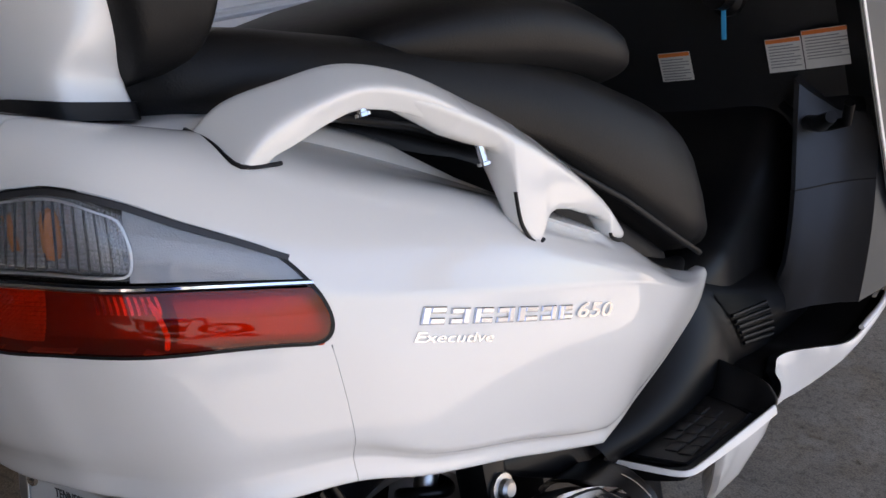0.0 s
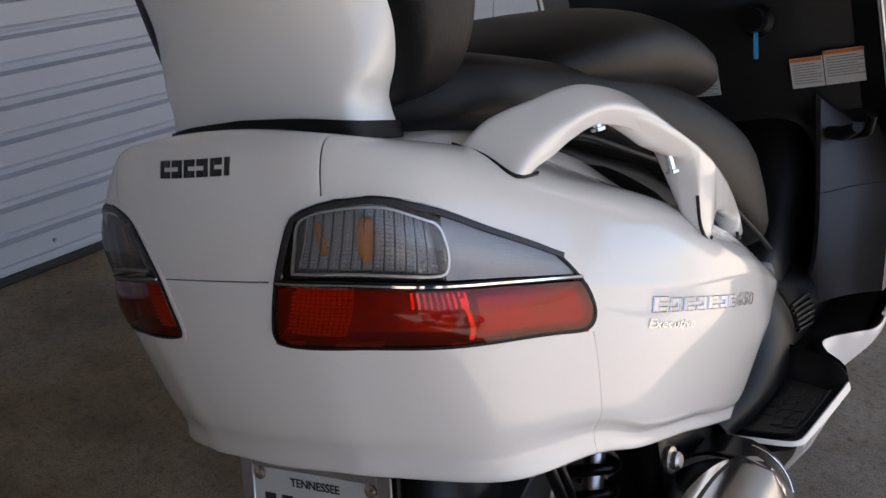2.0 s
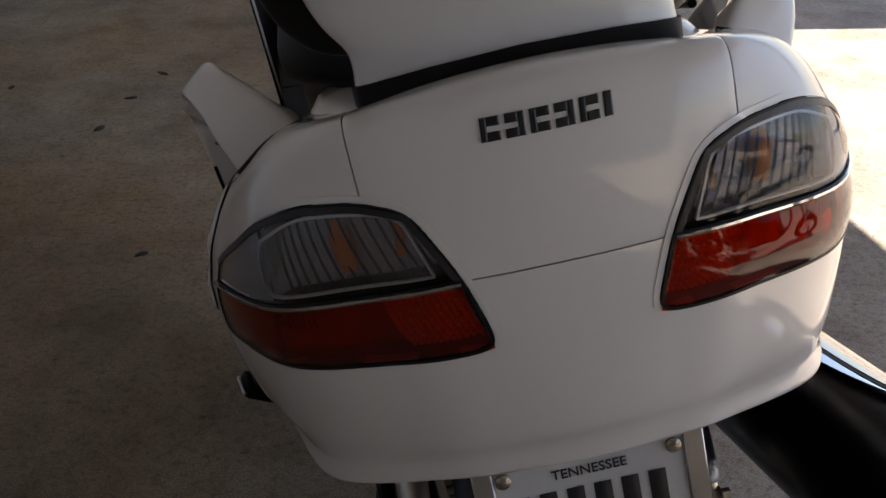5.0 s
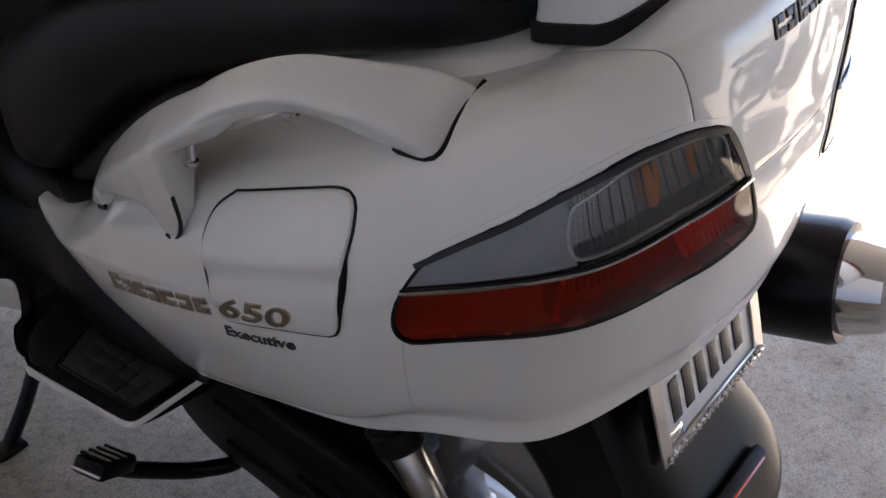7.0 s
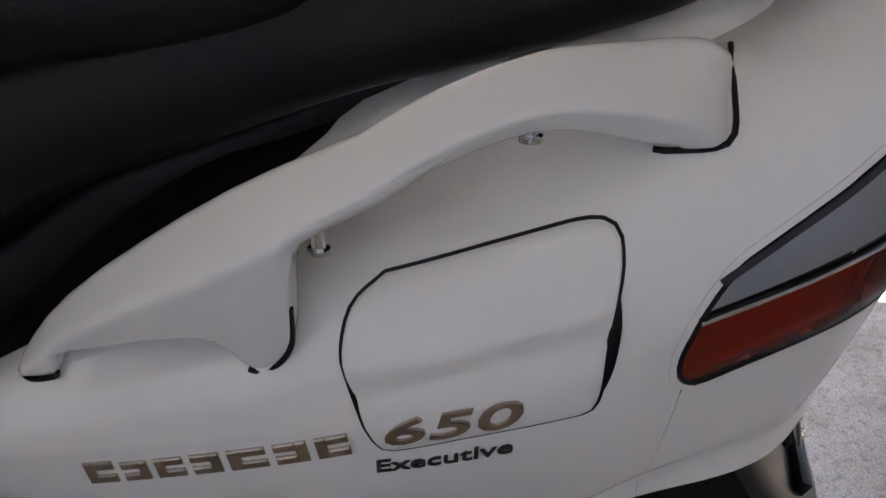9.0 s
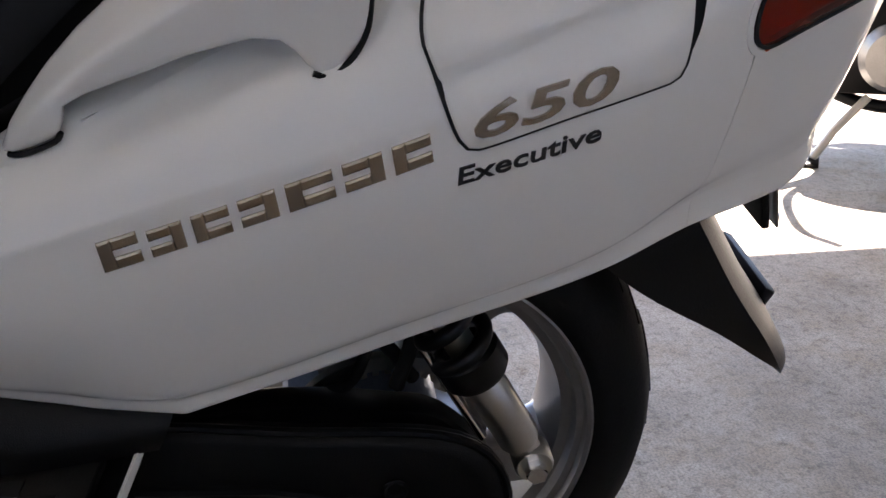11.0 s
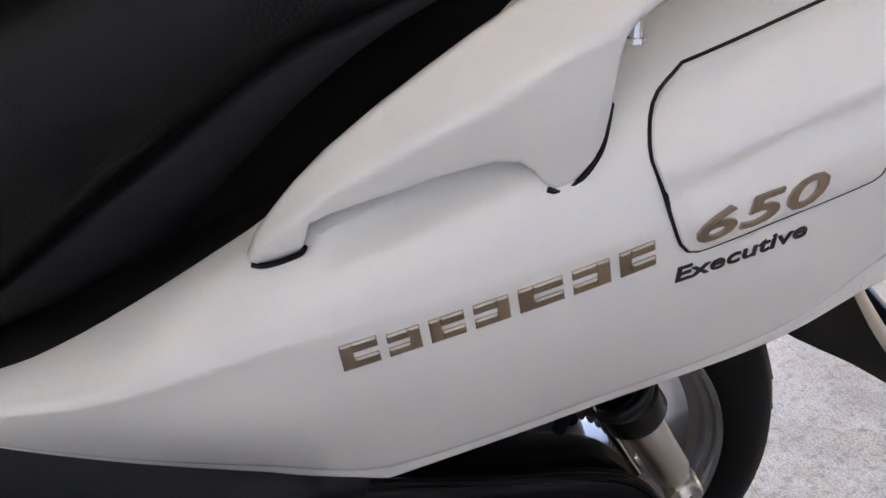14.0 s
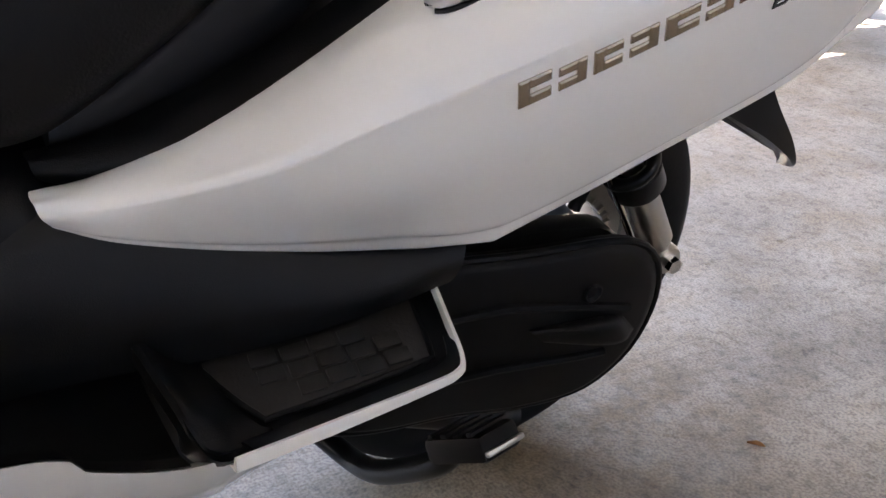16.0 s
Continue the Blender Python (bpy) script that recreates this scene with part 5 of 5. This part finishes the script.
# ---- shocks ----
def shock(side, lower, upper):
    lo, up = Vector(lower), Vector(upper)
    d = (up - lo).normalized()
    body = part("shock_absorber", lathe([(0, .02), (.015, .02), (.0178, .026), (.0178, .100), (.0155, .104), (0, .104)], lo, d, 28), STEEL if side < 0 else DARKMETAL, scooter, "satin alloy shock absorber")
    part("eye", lathe([(.0, -.013), (.015, -.013), (.017, -.01), (.017, .01), (.015, .013), (0, .013)], lo, (1, 0, 0), 24), STEEL, body)
    part("eye_bolt", lathe([(0, -.008), (.009, -.008), (.009, .006), (0, .006)], lo + Vector((side * .018, 0, 0)), (side, 0, 0), 6), CHROME, body)
    part("lug", tube([lo, lo + d * .03], .013, 14), STEEL, body)
    part("spring_seat", lathe([(0, .100), (.024, .098), (.0285, .104), (.0285, .124), (.025, .128), (0, .128)], lo, d, 28), GUNMETAL, body)
    u = d.orthogonal().normalized()
    v = d.cross(u)
    n = 150
    L = (up - lo).length
    coil = [lo + d * (.122 + (L - .135) * k / n) + (math.cos(k * 4.8 * 2 * math.pi / n) * u + math.sin(k * 4.8 * 2 * math.pi / n) * v) * .0240 for k in range(n + 1)]
    part("spring", tube(coil, .0068, 10), GUNMETAL, body, "black coil spring")
    part("rod", tube([lo + d * .12, up], .0125, 16), STEEL, body)
    part("side_rod", tube([lo + d * .02 + Vector((side * .002, .034, .01)), lo + d * .13 + Vector((side * .002, .036, .012))], .0042, 10), CHROME, body, "thin chrome rod")
    return body


shock(-1, (-.168, -.118, .338), (-.150, .010, .575))
shock(1, (.150, -.118, .338), (.145, .010, .575))

# ---- rear mudguard, plate ----
guard_rows = ((-.235, .625, .084, .06), (-.266, .56, .092, .12), (-.294, .51, .098, .135), (-.329, .45, .106, .105), (-.360, .405, .114, .060), (-.380, .372, .114, .034), (-.389, .355, .104, .022), (-.394, .345, .078, .012))
guard = part("rear_mudguard", rings([[(x, y + .024 * (abs(x) / w) ** 4, z) for x in np.linspace(-w, w, 21)] + [(x, y + t * (.35 + .65 * (abs(x) / w) ** 8) + .008, z + .008) for x in np.linspace(w, -w, 21)] for y, z, w, t in spline(guard_rows, 4)]), GUARD, scooter, "black rear mudguard", smooth=50)
bracket = part("plate_bracket", box(-.096, .096, -.004, .004, -.056, .058, .003, m=Matrix.Translation((0, -.3165, .560)) @ Euler((radians(-11), 0, 0)).to_matrix().to_4x4()), BLACK, guard, "black plate bracket")
part("bracket_arm", box(-.05, .05, -.315, -.24, .565, .60, .004), BLACK, bracket)
PM = Matrix.Translation((0, -.3245, .560)) @ Euler((radians(-11), 0, 0)).to_matrix().to_4x4()
plate = part("licence_plate", box(-.089, .089, -.0008, .0008, -.051, .051, m=PM), PLATE, guard, "pale licence plate")
frame_bm = bmesh.new()
for x0, x1, z0, z1 in ((-.095, -.078, -.056, .057), (.078, .095, -.056, .057), (-.079, .079, -.056, -.043), (-.079, .079, .048, .057)):
    box(x0, x1, -.0042, -.0012, z0, z1, bm=frame_bm, m=PM)
plate_frame = part("plate_frame", bevel(frame_bm, .0012, 1), STEEL, plate, "satin metal plate surround")
for k in range(22):
    bead = bmesh.new()
    bmesh.ops.create_icosphere(bead, subdivisions=1, radius=.0042, matrix=PM @ Matrix.Translation((-.086 + k * .0082, -.005, -.050 + .0012 * (k % 2))))
    part("bead", bead, CHROME, plate_frame, smooth=10)


def on_plate(x0, z0):
    return lambda u, v, lift: PM @ Vector((x0 + u, -.0012 - lift, z0 + v))


glyphs("state_name", "TENNESSEE", .0085, 0, .062, on_plate(-.031, .032), INK, .0004, "dark state name", plate)
for k in range(6):
    bm = box(-.066 + k * .0225, -.066 + k * .0225 + .0145, -.0021, -.0010, -.024, .022, .0006, m=PM)
    part("plate_mark", bm, INK, plate, "plain dark bar")
for sx in (-1, 1):
    part("plate_bolt", lathe([(0, -.001), (.0065, -.001), (.0065, .003), (.004, .005), (0, .005)], PM @ Vector((sx * .070, -.001, .041)), PM.to_3x3() @ Vector((0, -1, 0)), 16), BADGE, plate, "brass coloured plate bolt")
part("corner_tab", box(-.086, -.055, -.0020, -.0008, -.049, -.028, .0004, m=PM), CHROME, plate)
RM = Matrix.Translation((0, -.3645, .404)) @ Euler((radians(28), 0, 0)).to_matrix().to_4x4()
base = part("reflector_base", box(-.055, .055, -.003, .010, -.0110, .0110, .003, m=RM), GASKET, guard)
part("reflector", box(-.050, .050, -.0062, -.001, -.0068, .0068, .0015, m=RM), REFLECTOR, base, "narrow red reflector")

# ---- muffler on the right ----
A, B = Vector((.245, .060, .384)), Vector((.302, -.345, .446))
ax = (B - A).normalized()
L = (B - A).length
muffler = part("muffler", lathe([(0, -.075), (.028, -.075), (.046, -.064), (.064, -.030), (.073, .01), (.075, .04), (.075, L * .5), (.074, L - .01), (.070, L), (.052, L + .002), (.0, L + .002)], A, ax, 40), GUNMETAL, scooter, "black muffler drum")
out_ = Vector((1, 0, -.2)).normalized()
u = (out_ - ax * out_.dot(ax)).normalized()
v = ax.cross(u)
if v.z < 0:
    v = -v


def round_muffler(a, r, h):
    return A + ax * h + (math.cos(a) * u + math.sin(a) * v) * r


def shield_piece(name, a0, a1, h0, h1, r, mat, label, parent, thick=.005, e0=.3):
    loops = []
    for h in np.linspace(h0, h1, 22):
        e = max(0.0, math.sin(math.pi * (h - h0) / (h1 - h0))) ** e0
        mid_a = (a0 + a1) / 2
        aa = np.linspace(mid_a + (a0 - mid_a) * e, mid_a + (a1 - mid_a) * e, 18)
        loops.append([round_muffler(a, r, h) for a in aa] + [round_muffler(a, r - thick, h) for a in aa[::-1]])
    return part(name, rings(loops), mat, parent, label, smooth=35)


heat = shield_piece("heat_shield", -.9, 1.80, -.045, L - .075, .083, CHROME, "chromed heat shield", muffler)
edge = shield_piece("panel_edge", .28, 1.62, -.02, L - .100, .0838, GASKET, "dark line round the shield's panel", heat, .003, .22)
shield_piece("shield_panel", .34, 1.56, -.014, L - .108, .0846, material("polished shield panel", (.5, .5, .51), .16, 1.0, bump=.03, scale=60), "polished panel in the heat shield", heat, .003, .22)
collar = shield_piece("front_collar", .1, 2.7, -.082, -.012, .0770, GUNMETAL, "black collar at the front of the muffler", muffler, .004, .5)
part("collar_edge", tube([round_muffler(a, .078 + .003 * math.sin(a), -.060 + .028 * (a - .9) ** 2) for a in np.linspace(.35, 1.35, 10)], .0012, 6), CHROME, collar)
part("end_cap", lathe([(.050, L - .012), (.060, L - .004), (.060, L + .010), (.052, L + .046), (.044, L + .052), (.024, L + .045), (0, L + .045)], A, ax, 40), CHROME, muffler, "tapered chrome end cap", smooth=35)
part("end_ring", lathe([(.058, L - .022), (.073, L - .018), (.073, L - .008), (.058, L - .004)], A, ax, 40), GUNMETAL, muffler, "black flange round the muffler end")
part("tail_pipe", lathe([(.015, L + .03), (.015, L + .054), (.018, L + .055), (.020, L + .03)], A, ax, 18), CHROME, muffler)
part("hanger", box(.185, .226, -.03, .005, .42, .56, .006), GUNMETAL, muffler)
part("hanger_bolt", lathe([(0, -.012), (.015, -.012), (.015, -.007), (.010, -.006), (.010, 0), (.007, .003), (0, .003)], (.238, -.012, .496), (1, 0, 0), 24), STEEL, muffler, "bright flanged bolt")
part("alloy_bracket", swept([((.19, .02, .50), (0, .02, .0), (.008, 0, 0)), ((.195, .09, .475), (0, .03, .01), (.009, 0, 0)), ((.20, .17, .45), (0, .02, .03), (.009, 0, 0))], 12), GUNMETAL, scooter, "black cast bracket")
for y in (-.20, -.185):
    part("brake_line", tube(spline(((.19, y, .58), (.188, y + .02, .53), (.165, y + .05, .49), (.14, y + .09, .46)), 6), .006, 10), GUNMETAL, scooter)

# ---- stands ----
stand = part("centre_stand", tube(spline(((-.08, .30, .25), (-.130, .258, .218), (-.181, .239, .213), (-.225, .240, .238), (-.264, .240, .272), (-.321, .236, .335), (-.336, .231, .362)), 6), .011, 12), GUNMETAL, scooter, "black centre stand arm")
PEDAL = Matrix.Translation((-.347, .224, .378)) @ Euler((radians(8), radians(38), radians(20))).to_matrix().to_4x4()
pedal = part("pedal", box(-.032, .032, -.021, .021, -.011, .011, .006, m=PEDAL), BLACK, stand, "ribbed rubber stand pedal")
for k in range(4):
    part("pedal_rib", box(-.024 + k * .014, -.018 + k * .014, -.020, .020, .010, .0135, .001, m=PEDAL), BLACK, pedal)
part("pedal_edge", box(-.036, -.031, -.020, .020, -.006, -.001, .002, m=PEDAL), STEEL, pedal, "bright strip along the pedal edge")
part("leg", tube([(-.12, .30, .25), (-.14, .10, .17), (-.15, .02, .15)], .014, 12), GUNMETAL, stand)
part("leg", tube([(.12, .30, .25), (.14, .10, .17), (.15, .02, .15)], .014, 12), GUNMETAL, stand)
foot_x = -.31
side_stand = part("side_stand", tube(spline(((-.15, .68, .28), (-.20, .68, .21), (-.26, .68, .13), (foot_x, .68, -foot_x * math.tan(LEAN) + .012)), 5), .012, 12), GUNMETAL, scooter, "black side stand")
part("stand_foot", box(foot_x - .03, foot_x + .02, .66, .70, -.004, .006, .003, m=Matrix.Translation((0, 0, -foot_x * math.tan(LEAN) + .005))), GUNMETAL, side_stand)


# ---- a motorcycle parked out in the sun ----
def motorcycle():
    """Built upright, facing +y, its rear axle over the origin."""
    bike = tagged(new("motorcycle"), "black motorcycle with a pale alloy swing arm parked in the sun", "motorcycle")
    TANK = material("blue tank paint", (.03, .10, .42), .2, coat=1.0, vary=.1, vscale=8)
    CREAM = material("pale cast alloy", (.62, .58, .5), .4, .5, bump=.2, scale=300, vary=.12, vscale=20)
    for y in (0, 1.42):
        c = (0, y, .31)
        w = part("wheel", lathe([(.225, -.05), (.222, -.058), (.205, -.045), (.20, 0), (.205, .045), (.222, .058), (.225, .05)], c, (1, 0, 0), 48), GUNMETAL, bike)
        part("tyre", lathe([(.218, -.05), (.235, -.066), (.27, -.07), (.295, -.05), (.308, -.02), (.31, 0), (.308, .02), (.295, .05), (.27, .07), (.235, .066), (.218, .05)], c, (1, 0, 0), 56), RUBBER, w, "black tyre")
        part("hub", lathe([(0, -.05), (.05, -.05), (.055, -.03), (.055, .03), (.05, .05), (0, .05)], c, (1, 0, 0), 24), GUNMETAL, w)
        for k in range(5):
            a = k * 2 * math.pi / 5
            part("spoke", tube([(0, y + math.cos(a) * r, .31 + math.sin(a) * r) for r in (.04, .21)], .014, 8), ALLOY, w)
        part("mudguard", rings([[(x, y + math.cos(a) * (.335 - abs(x) * .3), .31 + math.sin(a) * (.335 - abs(x) * .3)) for x in (-.07, -.04, 0, .04, .07)] + [(x, y + math.cos(a) * .32, .31 + math.sin(a) * .32) for x in (.065, -.065)] for a in np.linspace(.5, 2.7, 16)]), GUNMETAL, bike)
    part("swing_arm", swept([((-.09, 0, .31), (0, .02, .03), (.018, 0, 0)), ((-.09, .25, .33), (0, .02, .035), (.02, 0, 0)), ((-.10, .50, .36), (0, .02, .045), (.03, 0, 0))], 12), CREAM, bike, "pale alloy swing arm")
    part("swing_arm", swept([((.09, 0, .31), (0, .02, .03), (.018, 0, 0)), ((.09, .25, .33), (0, .02, .035), (.02, 0, 0)), ((.10, .50, .36), (0, .02, .045), (.03, 0, 0))], 12), CREAM, bike)
    eng = part("engine", box(-.15, .15, .48, .92, .20, .52, .05), GUNMETAL, bike, "black engine block")
    part("clutch_cover", lathe([(0, -.03), (.08, -.03), (.10, -.01), (.10, .03), (0, .03)], (-.15, .66, .33), (1, 0, 0), 32), ALLOY, eng)
    part("reflector", lathe([(0, -.004), (.022, -.004), (.022, .004), (.018, .008), (0, .009)], (-.165, .50, .40), (-1, 0, 0), 18), ORANGE, bike, "round amber reflector")
    for k in range(7):
        part("cooling_fin", box(-.13, .13, .70, .88, .50 + k * .022, .508 + k * .022, .002), GUNMETAL, eng)
    part("exhaust", tube(spline(((.12, .86, .5), (.16, .98, .36), (.16, .80, .18), (.17, .3, .2), (.18, -.25, .28)), 6), [.022] * 12 + [.045] * 13, 14), CHROME, bike)
    part("frame_tube", tube(spline(((0, 1.12, .88), (-.11, .95, .50), (-.11, .80, .20), (-.12, .45, .22), (-.12, .30, .55), (-.1, -.1, .68)), 6), .019, 12), GUNMETAL, bike)
    part("side_cover", swept([((-.12, .10, .60), (0, .02, .06), (.02, 0, 0)), ((-.14, .28, .58), (0, .02, .10), (.025, 0, 0)), ((-.13, .48, .60), (0, .02, .08), (.02, 0, 0))], 14), TANK, bike, "blue side cover")
    part("saddle", rings([[(x, y, z) for x, z in section(w, b, t, 20, 3)] for y, w, b, t in spline(((-.28, .07, .72, .80), (-.2, .12, .70, .84), (.1, .14, .69, .82), (.35, .15, .68, .78), (.52, .10, .70, .80)), 4)]), VINYL, bike, "black saddle")
    part("tank", rings([[(x, y, z) for x, z in section(w, b, t, 20, 2.5)] for y, w, b, t in spline(((.46, .08, .74, .82), (.55, .14, .70, .92), (.75, .17, .70, .98), (.95, .14, .74, .97), (1.05, .07, .80, .92)), 4)]), TANK, bike, "blue fuel tank")
    for sx in (-1, 1):
        part("fork", tube([(sx * .09, 1.42, .31), (sx * .09, 1.15, .98)], .024, 12), CHROME, bike)
        part("shock", tube([(sx * .12, .06, .34), (sx * .11, .20, .66)], .026, 12), GUNMETAL, bike)
        sig = part("turn_signal", tube([(sx * .12, -.30, .66), (sx * .19, -.30, .66)], .012, 8), GUNMETAL, bike)
        part("lens", lathe([(0, -.02), (.025, -.015), (.03, 0), (.025, .02), (0, .025)], (sx * .21, -.30, .66), (0, -1, 0), 16), ORANGE, sig, "orange signal lens")
    part("handlebar", tube(spline(((-.38, .98, 1.05), (-.25, 1.08, 1.08), (0, 1.12, 1.02), (.25, 1.08, 1.08), (.38, .98, 1.05)), 5), .013, 10), CHROME, bike)
    part("headlamp", lathe([(0, -.09), (.05, -.08), (.085, -.02), (.09, .03), (0, .035)], (0, 1.26, .86), (0, 1, 0), 24), GUNMETAL, bike)
    part("side_stand", tube([(-.12, .72, .20), (-.18, .80, .12), (-.245, .85, .056)], .012, 10), CREAM, bike, "side stand leg")
    part("stand_foot", box(-.28, -.22, .83, .875, .042, .056, .003), GUNMETAL, bike)
    bike.matrix_world = Matrix.Translation((1.52, -2.24, .012)) @ Euler((0, 0, radians(-29))).to_matrix().to_4x4() @ Euler((0, radians(-11), 0)).to_matrix().to_4x4()
    return bike


motorcycle()
